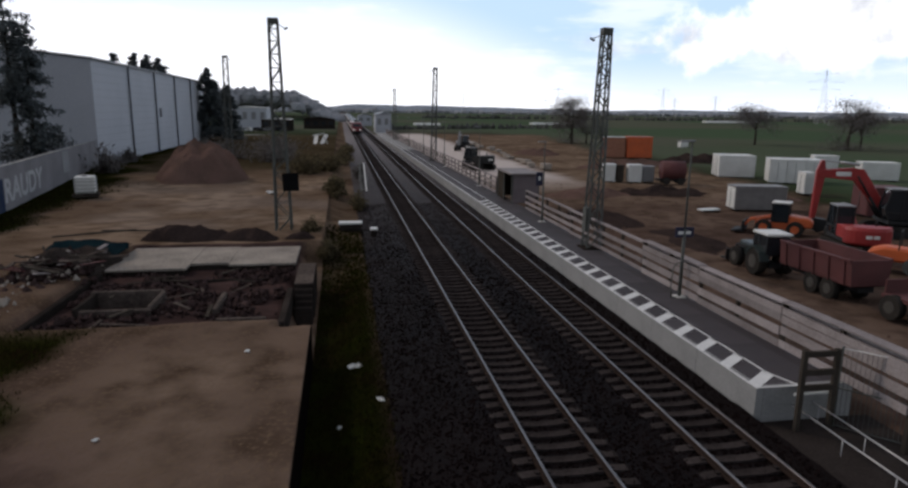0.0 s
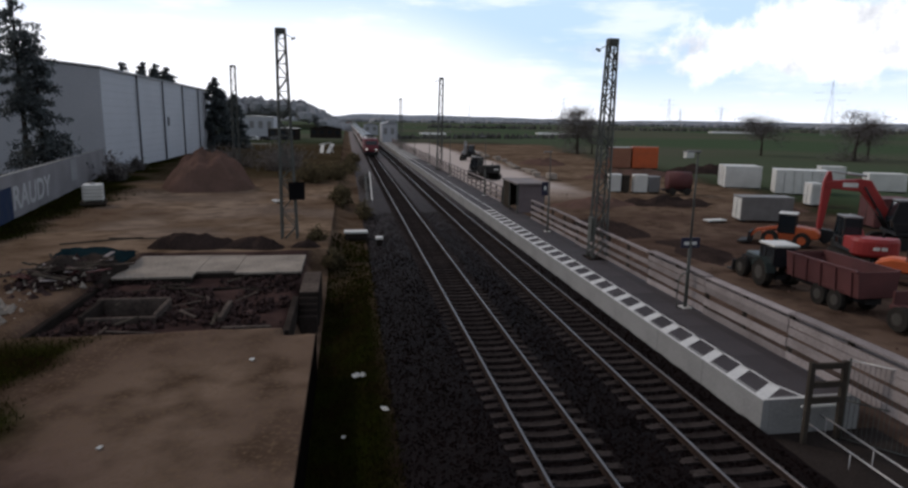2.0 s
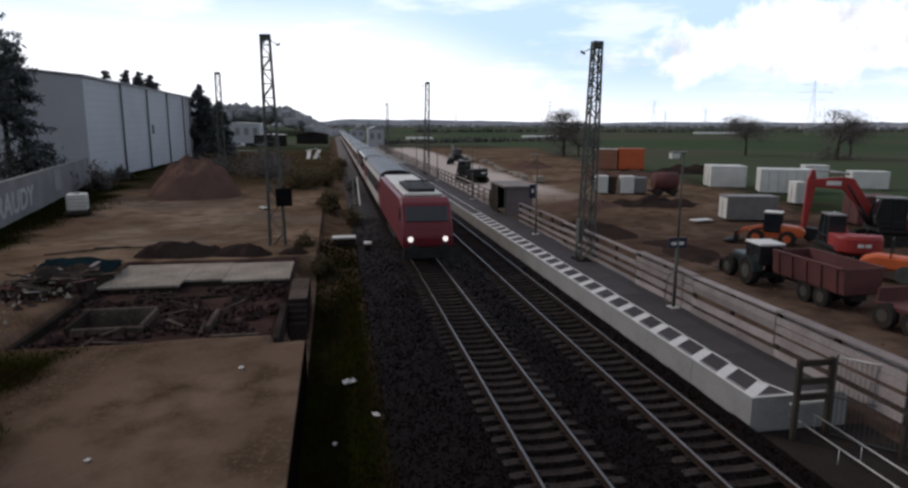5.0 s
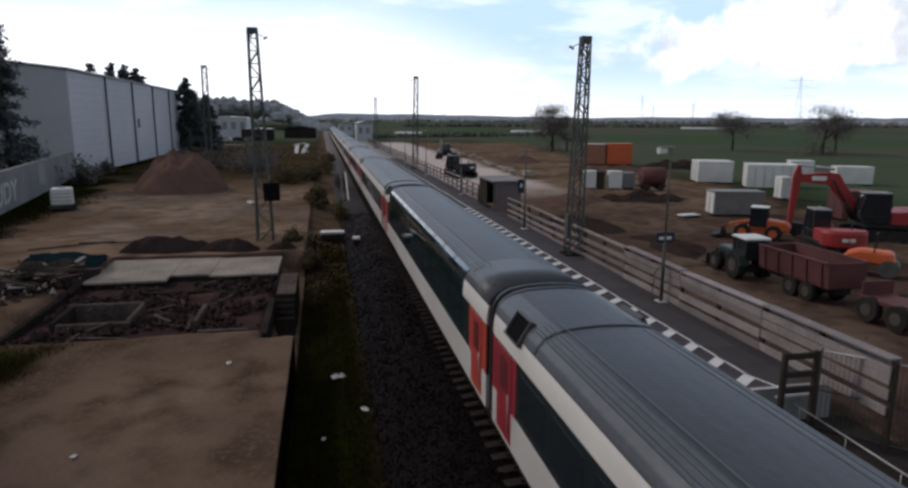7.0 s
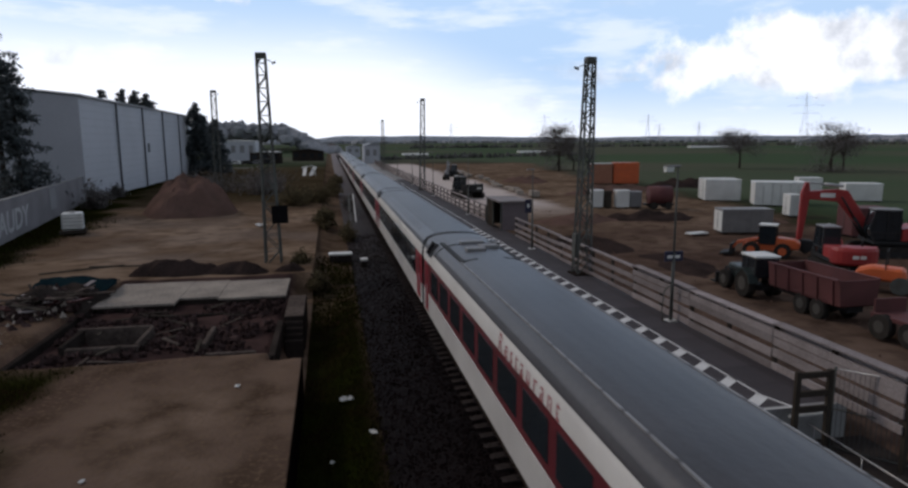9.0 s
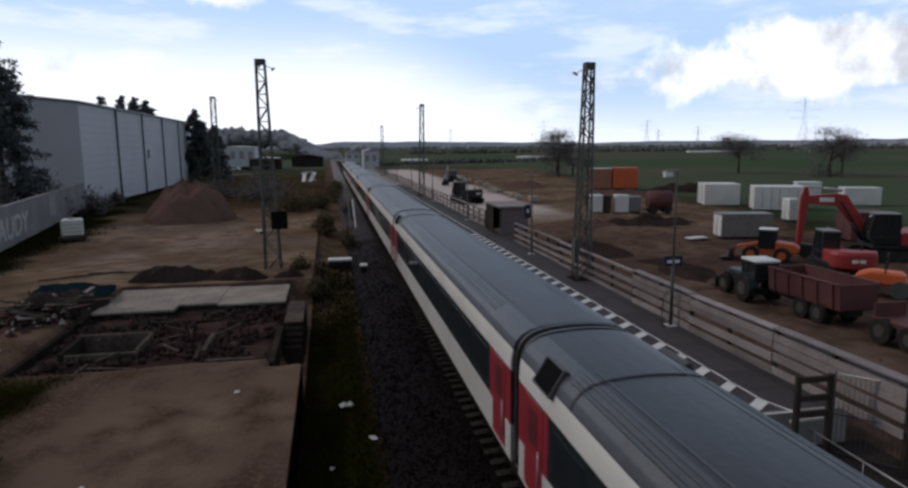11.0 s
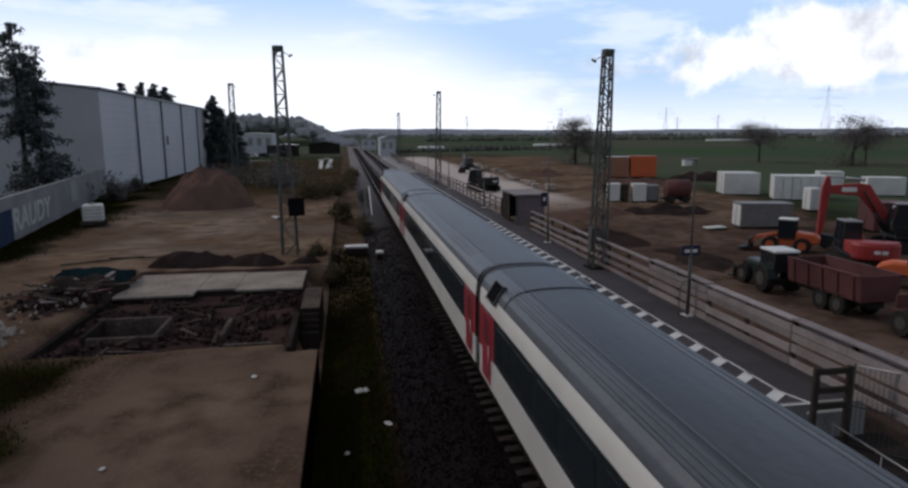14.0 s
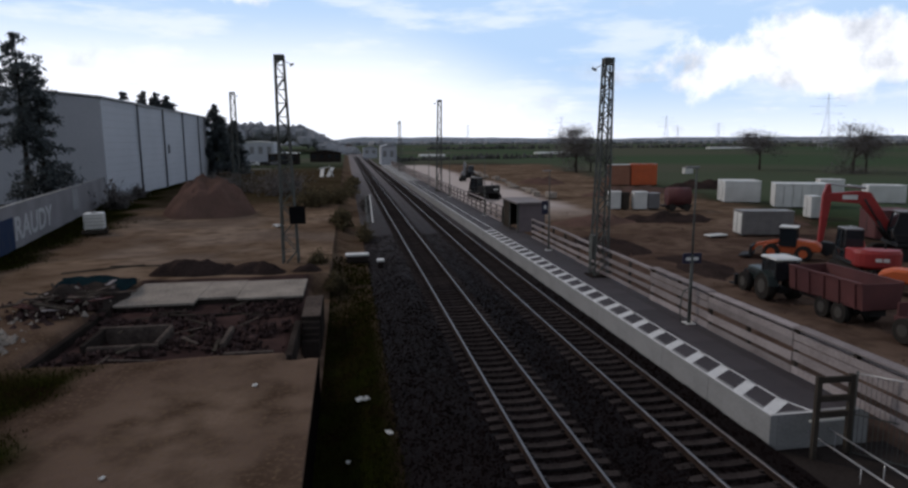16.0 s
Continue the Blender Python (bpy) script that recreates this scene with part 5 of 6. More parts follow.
conifer(-36.2, 82.0, 0, 20.6, 4.9, 21, "tall dark pine with an open irregular crown behind the wall", bare=0.42, top=0.5, leaf=0.32, whorls=22, gaps=0.3, thick=0.8)
conifer(-34.0, 81.0, 0, 14.2, 3.9, 22, "dark spruce with drooping branches behind the wall", leaf=0.32, whorls=24, gaps=0.3, thick=0.95)
conifer(-40.5, 76.0, 0, 13.0, 4.2, 23, "dark conifer behind the wall", leaf=0.33, whorls=20, gaps=0.35, thick=0.7)
conifer(-31.0, 166.0, 0, 17.3, 4.6, 24, "dark spruce at the hall's far end", leaf=0.5, whorls=26)
conifer(-27.8, 172.0, 0, 13.5, 4.0, 25, "dark spruce at the hall's far end", leaf=0.5, whorls=24)
for _i, (_x, _h) in enumerate(((-61.8, 22.8), (-56.4, 23.0), (-53.0, 22.6), (-50.0, 21.8))):
    conifer(_x, 200.0, 0, _h, 6.5, 30 + _i, "spruce rising behind the hall roof", leaf=0.55, whorls=22, gaps=0.1)


def bush(x, y, z, rx, ry, h, seed, label, material, leaf=0.16, n=900):
    t = thing("bush", label, "bush", pose(x, y, z), group="")
    r = np.random.default_rng(seed)
    bm = B()
    tips = []
    for k in range(30):
        a, q = r.uniform(0, math.tau), r.random() ** 0.6
        p = Vector((rx * q * math.cos(a), ry * q * math.sin(a), h * (1 - 0.75 * q * q) * r.uniform(0.65, 1.1)))
        bar(bm, (p.x * 0.2, p.y * 0.2, 0), p, 0.035)
        tips.append(p)
    part("stem", bm, BARK, t)
    c = np.array(tips)[r.integers(0, len(tips), n)] * r.uniform(0.25, 1.05, (n, 1)) + r.normal(0, 0.12 * max(rx, h), (n, 3))
    c[:, 2] = np.abs(c[:, 2])
    V, F = leaf_cloud(c, leaf, seed + 3, thin=0.22)
    o = new("crown", raw("crown", V, F, material))
    o.parent = t


for _k, (_x, _y, _rx, _ry, _h, _m) in enumerate((
        (-4.6, 82.0, 3.4, 3.0, 2.8, "s"), (-1.6, 86.0, 2.4, 3.0, 2.2, "s"), (-0.6, 62.0, 1.2, 4.0, 1.7, "s"), (1.3, 56.0, 0.8, 3.0, 1.5, "s"),
        (-10.5, 100.0, 5.5, 4.0, 3.6, "t"), (-17.5, 108.0, 6.0, 4.0, 3.0, "t"), (-9.5, 108.0, 4.0, 4.0, 2.6, "t"), (0.2, 102.0, 1.8, 6.0, 1.6, "s"),
        (-27.8, 84.0, 1.7, 2.4, 3.2, "t"), (-30.0, 100.0, 1.2, 4.0, 2.0, "t"), (1.0, 125.0, 1.6, 10.0, 1.6, "s"), (-12.0, 130.0, 6.0, 5.0, 3.4, "t"),
        (-22.0, 120.0, 5.0, 5.0, 2.6, "t"), (-1.9, 41.5, 0.8, 1.4, 1.1, "s"), (-0.9, 37.5, 0.6, 1.2, 0.9, "s"), (2.0, 78.0, 0.7, 4.0, 1.4, "t"))):
    bush(_x, _y, -0.1 if _x < -1.35 or _y > 60 else -0.5, _rx, _ry, _h, 50 + _k, "bare brown scrub beside the yard" if _m == "s" else "dark leafless thicket at the yard's edge", SCRUB if _m == "s" else TWIG, 0.2 if _y < 60 else 0.32)


def grass():
    r = np.random.default_rng(9)
    n = 26000
    x, y = r.uniform(-1.15, 1.7, n), 7 + 40 * r.random(n) ** 1.3
    x2, y2 = r.uniform(-17, -8.0, 16000), r.uniform(10, 23.0, 16000)
    x3, y3 = r.uniform(-30, -16, 14000), r.uniform(38, 76, 14000)
    X, Y = np.concatenate([x, x2, x3]), np.concatenate([y, y2, y3])
    keep = np.array([soil_kind(a, b)[0] > r.random() + 0.05 and not (a < -1.35 and b > 34 and a < -21.8 - 0.1775 * (b - 36.5) + 0.4) for a, b in zip(X, Y)])
    X, Y = X[keep], Y[keep]
    Z = np.array([ground_z(a, b) for a, b in zip(X, Y)]) - 0.02
    m = len(X)
    ht = r.uniform(0.06, 0.2, m) * np.where(Y > 38, 1.5, 1.0)
    an = r.uniform(0, math.tau, m)
    w = 0.022 + 0.02 * (Y > 30)
    dx, dy = np.cos(an) * w, np.sin(an) * w
    tip = r.normal(0, 0.06, (2, m))
    V = np.stack([np.stack([X - dx, Y - dy, Z], 1), np.stack([X + dx, Y + dy, Z], 1), np.stack([X + tip[0], Y + tip[1], Z + ht], 1)], 1).reshape(-1, 3)
    F = np.arange(3 * m).reshape(-1, 3)
    tagged(new("grass", raw("grass", V.tolist(), F.tolist(), GRASSB)), "short winter grass in patches", "grass", kind="stuff")


grass()


# ---- the building site ----
def wheel(parent, x, y, r, w, axis="x", rim=ORANGE, name="wheel"):
    bm = B()
    a, b = ((x - w / 2, y, r), (x + w / 2, y, r)) if axis == "x" else ((x, y - w / 2, r), (x, y + w / 2, r))
    tube(bm, a, b, r, n=24)
    o = part(name, bm, RUBBER, parent, "dark treaded tyre")
    bm = B()
    tube(bm, (x - w / 2 - 0.02, y, r), (x + w / 2 + 0.02, y, r), r * 0.5, n=18)
    part("rim", bm, rim, o)


def tractor(m):
    t = thing("tractor", "dark green farm tractor with a pale cab roof", "tractor", m)
    for s in (-1, 1):
        wheel(t, s * 0.85, 0.0, 0.82, 0.5, rim=RIM)
        wheel(t, s * 0.85, 2.35, 0.6, 0.4, rim=RIM)
        bm = B()
        prism(bm, [(-0.95, 0.95), (-0.7, 1.5), (0.0, 1.78), (0.75, 1.45), (0.9, 1.1), (0.75, 1.1), (0.55, 1.38), (0, 1.66), (-0.6, 1.4), (-0.8, 0.95)], s * 0.6, s * 1.12, axis="x")
        part("mudguard", bm, DKGREEN, t)
    bm = B()
    box(bm, -0.42, 0.42, 0.75, 3.0, 0.75, 1.55)
    part("bonnet", bm, DKGREEN, t, bevel=0.1)
    bm = B()
    box(bm, -0.35, 0.35, -0.6, 2.9, 0.45, 0.747)
    part("chassis", bm, BLACK, t)
    bm = B()
    box(bm, -0.7, 0.7, -0.75, 0.72, 1.2, 2.42)
    part("cab", bm, GLASS, t, "dark glazed cab", bevel=0.08)
    for sx in (-0.7, 0.7):
        for y in (-0.75, 0.1, 0.72):
            bm = B()
            bar(bm, (sx, y, 1.2), (sx * 0.98, y, 2.45), 0.08)
            part("cab_pillar", bm, BLACK, t)
    bm = B()
    box(bm, -0.8, 0.8, -0.9, 0.85, 2.43, 2.6)
    part("cab_roof", bm, WHITEP, t, "pale cab roof", bevel=0.06)
    bm = B()
    tube(bm, (0.5, 0.95, 1.5), (0.5, 0.95, 2.4), 0.05)
    part("exhaust", bm, BLACK, t)
    for s in (-0.5, 0.5):
        bm = B()
        bar(bm, (s, 1.0, 1.3), (s, 3.0, 1.25), 0.12)
        bar(bm, (s, 3.0, 1.25), (s, 3.6, 0.5), 0.12)
        part("loader_arm", bm, BLACK, t)
    bm = B()
    prism(bm, [(3.5, 0.1), (4.3, 0.08), (4.3, 0.16), (3.65, 0.25), (3.62, 0.8), (3.5, 0.8)], -0.95, 0.95, axis="x")
    part("bucket", bm, BLACK, t)


def trailer(m):
    t = thing("tipper_trailer", "dull red steel tipping trailer behind the tractor", "trailer", m)
    L, W = 5.3, 2.35
    outer = [(-W / 2 + 0.12, 0.95), (W / 2 - 0.12, 0.95), (W / 2, 2.15), (-W / 2, 2.15)]
    for s in (-1, 1):
        bm = B()
        prism(bm, [(s * (W / 2 - 0.12), 0.95), (s * (W / 2 - 0.18), 0.95), (s * (W / 2 - 0.06), 2.1), (s * W / 2, 2.1)], 0, L)
        part("side_wall", bm, DKRED, t)
        bm = B()
        box(bm, s * W / 2 - 0.08, s * W / 2 + 0.06, -0.02, L + 0.02, 2.1, 2.2)
        part("top_rail", bm, DKRED, t)
        for k in range(5):
            bm = B()
            bar(bm, (s * (W / 2 - 0.08), 0.4 + 1.1 * k, 0.95), (s * (W / 2 + 0.03), 0.4 + 1.1 * k, 2.1), 0.09)
            part("rib", bm, DKRED, t)
        for y in (1.5, 2.75):
            wheel(t, s * (W / 2 - 0.28), y, 0.52, 0.38, rim=RIM)
        bm = B()
        box(bm, s * (W / 2 - 0.28) - 0.22, s * (W / 2 - 0.28) + 0.22, 0.85, 3.4, 1.06, 1.1)
        part("mudguard", bm, DKRED, t)
    bm = B()
    prism(bm, outer, -0.06, -0.003)
    part("tailgate", bm, DKRED, t)
    bm = B()
    prism(bm, outer, L + 0.003, L + 0.07)
    part("front_wall", bm, DKRED, t)
    bm = B()
    box(bm, -W / 2 + 0.19, W / 2 - 0.19, 0, L, 0.9, 0.98)
    part("floor", bm, SOIL, t, "muddy load floor")
    bm = B()
    box(bm, -0.45, 0.45, 0.1, L, 0.6, 0.897)
    bar(bm, (0, L, 0.7), (0, L + 1.5, 0.6), 0.16)
    part("chassis", bm, BLACK, t)


tractor(pose(21.4, 29.0, -0.05, 0, 0, -6) @ Matrix.Scale(0.84, 4))
trailer(pose(21.95, 23.25, -0.05, 0, 0, 0) @ Matrix.Diagonal((0.84, 0.84, 0.93, 1)))


def wheel_loader(m, body, label):
    """Faces along +y."""
    t = thing("wheel_loader", label, "wheel loader", m)
    for s in (-1, 1):
        for y in (-1.1, 1.3):
            wheel(t, s * 0.85, y, 0.65, 0.5, rim=body)
    bm = B()
    prism(bm, [(-2.3, 0.8), (-0.5, 0.7), (-0.5, 1.75), (-2.0, 1.6), (-2.35, 1.3)], -0.7, 0.7, axis="x")
    part("engine_cover", bm, body, t, "bright engine cover", bevel=0.1)
    bm = B()
    box(bm, -0.5, 0.5, -0.5, 2.0, 0.55, 1.1)
    part("front_frame", bm, body, t, bevel=0.05)
    bm = B()
    box(bm, -0.65, 0.65, -0.5, 0.75, 1.1, 2.65)
    part("cab", bm, GLASS, t, "dark cab", bevel=0.06)
    for sx in (-0.66, 0.66):
        for y in (-0.5, 0.75):
            bm = B()
            bar(bm, (sx, y, 1.1), (sx, y, 2.68), 0.09)
            part("cab_pillar", bm, BLACK, t)
    bm = B()
    box(bm, -0.75, 0.75, -0.6, 0.85, 2.68, 2.8)
    part("cab_roof", bm, WHITEP, t, bevel=0.04)
    for s in (-0.4, 0.4):
        bm = B()
        bar(bm, (s, 0.9, 1.5), (s, 2.5, 1.1), 0.18)
        bar(bm, (s, 2.5, 1.1), (s, 2.9, 0.5), 0.16)
        part("loader_arm", bm, body, t)
    bm = B()
    prism(bm, [(2.8, 0.1), (3.8, 0.08), (3.8, 0.15), (3.0, 0.3), (2.95, 1.0), (2.8, 1.0)], -1.1, 1.1, axis="x")
    part("bucket", bm, BLACK, t)


def excavator(m, body, label, boom):
    """Faces along +y; boom: (y, z) of the knuckle, the stick's end and the bucket."""
    t = thing("excavator", label, "excavator", m)
    for s in (-1, 1):
        bm = B()
        belt = [(1.55 * c + 0.44 * math.cos(a), 0.46 + 0.44 * math.sin(a)) for c, a in [(1, radians(d)) for d in range(-90, 91, 30)] + [(-1, radians(d)) for d in range(90, 271, 30)]]
        prism(bm, belt, s * 1.15 - 0.27, s * 1.15 + 0.27, axis="x")
        c = part("crawler", bm, RUBBER, t, "dark crawler track")
        bm = B()
        box(bm, s * 1.15 - 0.29, s * 1.15 + 0.29, -1.3, 1.3, 0.32, 0.6)
        part("track_frame", bm, BLACK, c, bevel=0.03)
        for k in range(5):
            bm = B()
            tube(bm, (s * 1.15 - 0.3, -1.1 + 0.55 * k, 0.25), (s * 1.15 + 0.3, -1.1 + 0.55 * k, 0.25), 0.13, n=10)
            part("roller", bm, RIM, c)
    bm = B()
    tube(bm, (0, 0, 0.6), (0, 0, 1.0), 0.7, n=20)
    part("turntable", bm, BLACK, t)
    bm = B()
    box(bm, -1.25, 1.25, -1.5, 1.3, 1.0, 1.22)
    part("deck", bm, BLACK, t, bevel=0.03)
    # counterweight, rounded in plan
    bm = B()
    plan = [(1.32 * math.cos(radians(a)), -1.35 - 1.05 * abs(math.sin(radians(a))) ** 0.8) for a in range(180, 361, 15)]
    rings = [[bm.verts.new((x * q, -1.35 + (y + 1.35) * q, z)) for x, y in plan] for z, q in ((1.0, 0.94), (1.12, 1.0), (1.85, 1.0), (2.05, 0.93))]
    for a, b in zip(rings, rings[1:]):
        for k in range(len(plan) - 1):
            bm.faces.new((a[k], a[k + 1], b[k + 1], b[k]))
        bm.faces.new((a[-1], a[0], b[0], b[-1]))
    bm.faces.new(rings[0][::-1])
    bm.faces.new(rings[-1])
    cw = part("counterweight", bm, body, t, "rounded painted counterweight")
    for x0, x1 in ((-0.45, -0.1), (-0.02, 0.3)):
        bm = B()
        box(bm, x0, x1, -2.44, -2.41, 1.42, 1.62)
        part("writing_bar", bm, WHITEP, cw)
    bm = B()
    prism(bm, [(-1.35, 1.22), (0.95, 1.22), (0.95, 1.5), (0.3, 1.86), (-1.35, 2.02)], 0.32, 1.27, axis="x")
    part("engine_cover", bm, body, t, "painted engine cover", bevel=0.05)
    bm = B()
    prism(bm, [(-1.35, 1.22), (-0.1, 1.22), (-0.1, 1.95), (-1.35, 2.02)], -1.27, 0.3, axis="x")
    part("engine_cover", bm, body, t, bevel=0.05)
    bm = B()
    tube(bm, (0.7, -0.8, 1.98), (0.7, -0.8, 2.35), 0.07)
    part("exhaust", bm, BLACK, t)
    bm = B()
    prism(bm, [(0.0, 1.25), (1.3, 1.25), (1.55, 1.9), (1.3, 2.95), (0.0, 3.0)], -1.22, -0.28, axis="x")
    cab = part("cab", bm, GLASS, t, "dark glazed cab", bevel=0.04)
    for x in (-1.23, -0.27):
        for p, q in (((0.0, 1.25), (0.0, 3.0)), ((1.3, 1.25), (1.55, 1.9)), ((1.55, 1.9), (1.3, 2.95)), ((0.65, 1.3), (0.65, 2.97)), ((0.02, 1.7), (1.45, 1.7))):
            bm = B()
            bar(bm, (x, *p), (x, *q), 0.08)
            part("cab_pillar", bm, BLACK, cab)
    bm = B()
    box(bm, -1.27, -0.23, -0.06, 1.38, 2.98, 3.08)
    part("cab_roof", bm, GREYP, cab, bevel=0.03)
    (ky, kz), (sy, sz), (by, bz) = boom
    my, mz = 0.55 * ky + 0.2, kz + 0.35
    bm = B()
    prism(bm, [(0.7, 1.35), (1.15, 1.25), (my + 0.15, mz - 0.75), (ky + 0.1, kz - 0.25), (ky + 0.2, kz + 0.05), (ky - 0.1, kz + 0.2), (my + 0.2, mz), (my - 0.35, mz - 0.08)], 0.02, 0.42, axis="x")
    part("boom", bm, body, t, "bent painted boom", bevel=0.03)
    for q in (0.005, 0.425):
        bm = B()
        box(bm, q - 0.008, q + 0.008, my + 0.35, my + 1.15, mz - 0.5, mz - 0.24)
        part("boom_mark", bm, WHITEP, t, "pale mark on the boom")
    for x in (-0.08, 0.52):
        bm = B()
        tube(bm, (x, 1.3, 1.25), (x, (1.3 + my) / 2, (1.25 + mz - 0.5) / 2), 0.09)
        tube(bm, (x, (1.3 + my) / 2, (1.25 + mz - 0.5) / 2), (x, my, mz - 0.45), 0.055)
        part("lift_cylinder", bm, BLACK, t)
    d = Vector((0, sy - ky, sz - kz)).normalized()
    u = Vector((0, -d.z, d.y))
    bm = B()
    a, b = Vector((0, ky, kz)) - d * 0.75, Vector((0, sy, sz))
    if u.z < 0:
        u = -u
    k = Vector((0, ky, kz)) - d * 0.1
    prism(bm, [tuple((a + u * 0.12).yz), tuple((a - u * 0.06).yz), tuple((k - u * 0.24).yz), tuple((b - u * 0.12).yz), tuple((b + u * 0.12).yz), tuple((k + u * 0.27).yz)], 0.05, 0.39, axis="x")
    part("stick", bm, body, t, "painted stick", bevel=0.03)
    bm = B()
    e = a + u * 0.1
    c0 = Vector((0, my - 0.1, mz + 0.18))
    tube(bm, (0.22, c0.y, c0.z), (0.22, (c0.y + e.y) / 2, (c0.z + e.z) / 2), 0.09)
    tube(bm, (0.22, (c0.y + e.y) / 2, (c0.z + e.z) / 2), (0.22, e.y, e.z), 0.055)
    part("stick_cylinder", bm, STEEL_LT, t, "bright hydraulic cylinder")
    bm = B()
    prism(bm, [(by - 0.5, bz + 0.5), (by + 0.3, bz + 0.6), (by + 0.45, bz + 0.1), (by, bz - 0.3), (by - 0.6, bz)], -0.2, 0.7, axis="x")
    part("bucket", bm, BLACK, t, bevel=0.04)


wheel_loader(pose(29.3, 38.9, -0.05, 0, 0, 48) @ Matrix.Scale(0.8, 4), ORANGE, "orange wheel loader with a pale cab roof")
excavator(pose(36.4, 36.4, -0.05, 0, 0, 66) @ Matrix.Scale(1.12, 4), RED, "red crawler excavator with its boom folded", ((4.7, 3.75), (4.9, 0.9), (4.6, 0.45)))
excavator(pose(29.5, 32.6, -0.05, 0, 0, -20) @ Matrix.Scale(0.93, 4), RED, "red crawler excavator with its stick lowered to the ground", ((3.6, 2.2), (4.6, 0.9), (4.4, 0.45)))
excavator(pose(18.6, 87.5, -0.05, 0, 0, 30), BLACK, "dark excavator beside the site road", ((2.6, 3.0), (3.3, 1.2), (3.0, 0.5)))
excavator(pose(24.2, 130.0, -0.05, 0, 0, 160), GREYP, "grey excavator on the site road", ((2.6, 3.2), (3.3, 1.2), (3.0, 0.5)))


def plough_trailer(m):
    t = thing("drawbar_trailer", "dark low drawbar trailer with large tyres", "trailer", m)
    bm = B()
    box(bm, -0.8, 0.8, -1.6, 1.6, 0.75, 0.95)
    part("bed", bm, DKRED, t, bevel=0.03)
    bm = B()
    box(bm, -0.75, 0.75, -1.5, -1.42, 0.953, 1.5)
    part("headboard", bm, DKRED, t)
    bm = B()
    bar(bm, (0, 1.6, 0.7), (0, 3.0, 0.5), 0.14)
    part("drawbar", bm, BLACK, t)
    for s in (-1, 1):
        for y in (-0.9, 0.5):
            wheel(t, s * 0.85, y, 0.5, 0.34, rim=RIM)


plough_trailer(pose(22.4, 20.6, -0.05, 0, 0, 180))


def roller(m):
    t = thing("road_roller", "small orange road roller", "roller", m)
    bm = B()
    tube(bm, (-0.6, 0.9, 0.45), (0.6, 0.9, 0.45), 0.45, n=24)
    part("drum", bm, STEEL, t)
    bm = B()
    tube(bm, (-0.6, -0.9, 0.45), (0.6, -0.9, 0.45), 0.45, n=24)
    part("drum", bm, STEEL, t)
    bm = B()
    prism(bm, [(-1.2, 0.6), (1.2, 0.6), (1.15, 1.1), (0.5, 1.35), (-1.0, 1.3)], -0.55, 0.55, axis="x")
    part("body", bm, ORANGE, t, "rounded orange body", bevel=0.12)
    bm = B()
    for x in (-0.5, 0.5):
        bar(bm, (x, -0.2, 1.2), (x, -0.2, 2.2), 0.06)
    bar(bm, (-0.5, -0.2, 2.2), (0.5, -0.2, 2.2), 0.06)
    part("roll_bar", bm, BLACK, t)


roller(pose(28.3, 28.6, -0.05, 0, 0, 40))


def container(m, L, W, H, body, label, group="site containers", ribs=12, end=None):
    t = thing("site_container", label, "container", m, group=group)
    bm = B()
    box(bm, 0, L, 0, W, 0.12, H)
    part("body", bm, body, t, bevel=0.03)
    for k in range(ribs):
        bm = B()
        x = (k + 0.5) * L / ribs
        box(bm, x - 0.06, x + 0.06, -0.03, -0.002, 0.2, H - 0.12)
        part("rib", bm, body, t)
    bm = B()
    box(bm, -0.04, L + 0.04, -0.04, W + 0.04, H + 0.002, H + 0.08)
    part("roof", bm, WHITEP if body is WHITEP or body is SITE_TAN else body, t, "pale roof" if body is WHITEP or body is SITE_TAN else "")
    bm = B()
    box(bm, -0.03, -0.003, 0.1, W - 0.1, 0.2, H - 0.1)
    d = part("door", bm, end or body, t)
    bm = B()
    tube(bm, (-0.05, W / 2, 0.3), (-0.05, W / 2, H - 0.2), 0.02, n=6)
    part("lock_bar", bm, STEEL, d)
    bm = B()
    box(bm, L + 0.003, L + 0.03, W * 0.3, W * 0.6, H * 0.45, H * 0.75)
    part("window", bm, GLASS, t)
    for x in (0.2, L - 0.5):
        bm = B()
        box(bm, x, x + 0.3, 0.1, W - 0.1, 0.0, 0.118)
        part("skid", bm, BLACK, t)


SITE_GREY = mat("weathered_grey_steel", (0.22, 0.21, 0.2), 0.6, other=(0.14, 0.13, 0.125))
SITE_TAN = mat("tan_steel", (0.33, 0.15, 0.09), 0.6, other=(0.24, 0.1, 0.06))
container(pose(47.2, 75.6, 0, 0, 0, -20), 4.3, 2.0, 2.7, WHITEP, "white steel site container on bare earth")
container(pose(48.0, 77.8, 0, 0, 0, -20), 4.3, 1.9, 2.7, WHITEP, "white steel site container on bare earth")
container(pose(32.2, 48.8, 0, 0, 0, -12), 4.2, 1.9, 2.0, SITE_GREY, "grey container with a white end", end=WHITEP)
for _k in range(3):
    container(pose(51.0 + 1.75 * _k, 67.9 - 0.75 * _k, 0, 0, 0, 62), 3.6, 1.85, 2.75, WHITEP, "white site container beside others")
container(pose(45.9, 58.2, 0, 0, 0, -12), 1.0, 1.6, 2.2, WHITEP, "white site container behind the excavators")
container(pose(64.2, 80.0, 0, 0, 0, -24), 3.0, 2.4, 2.4, WHITEP, "white site container at the field's edge")
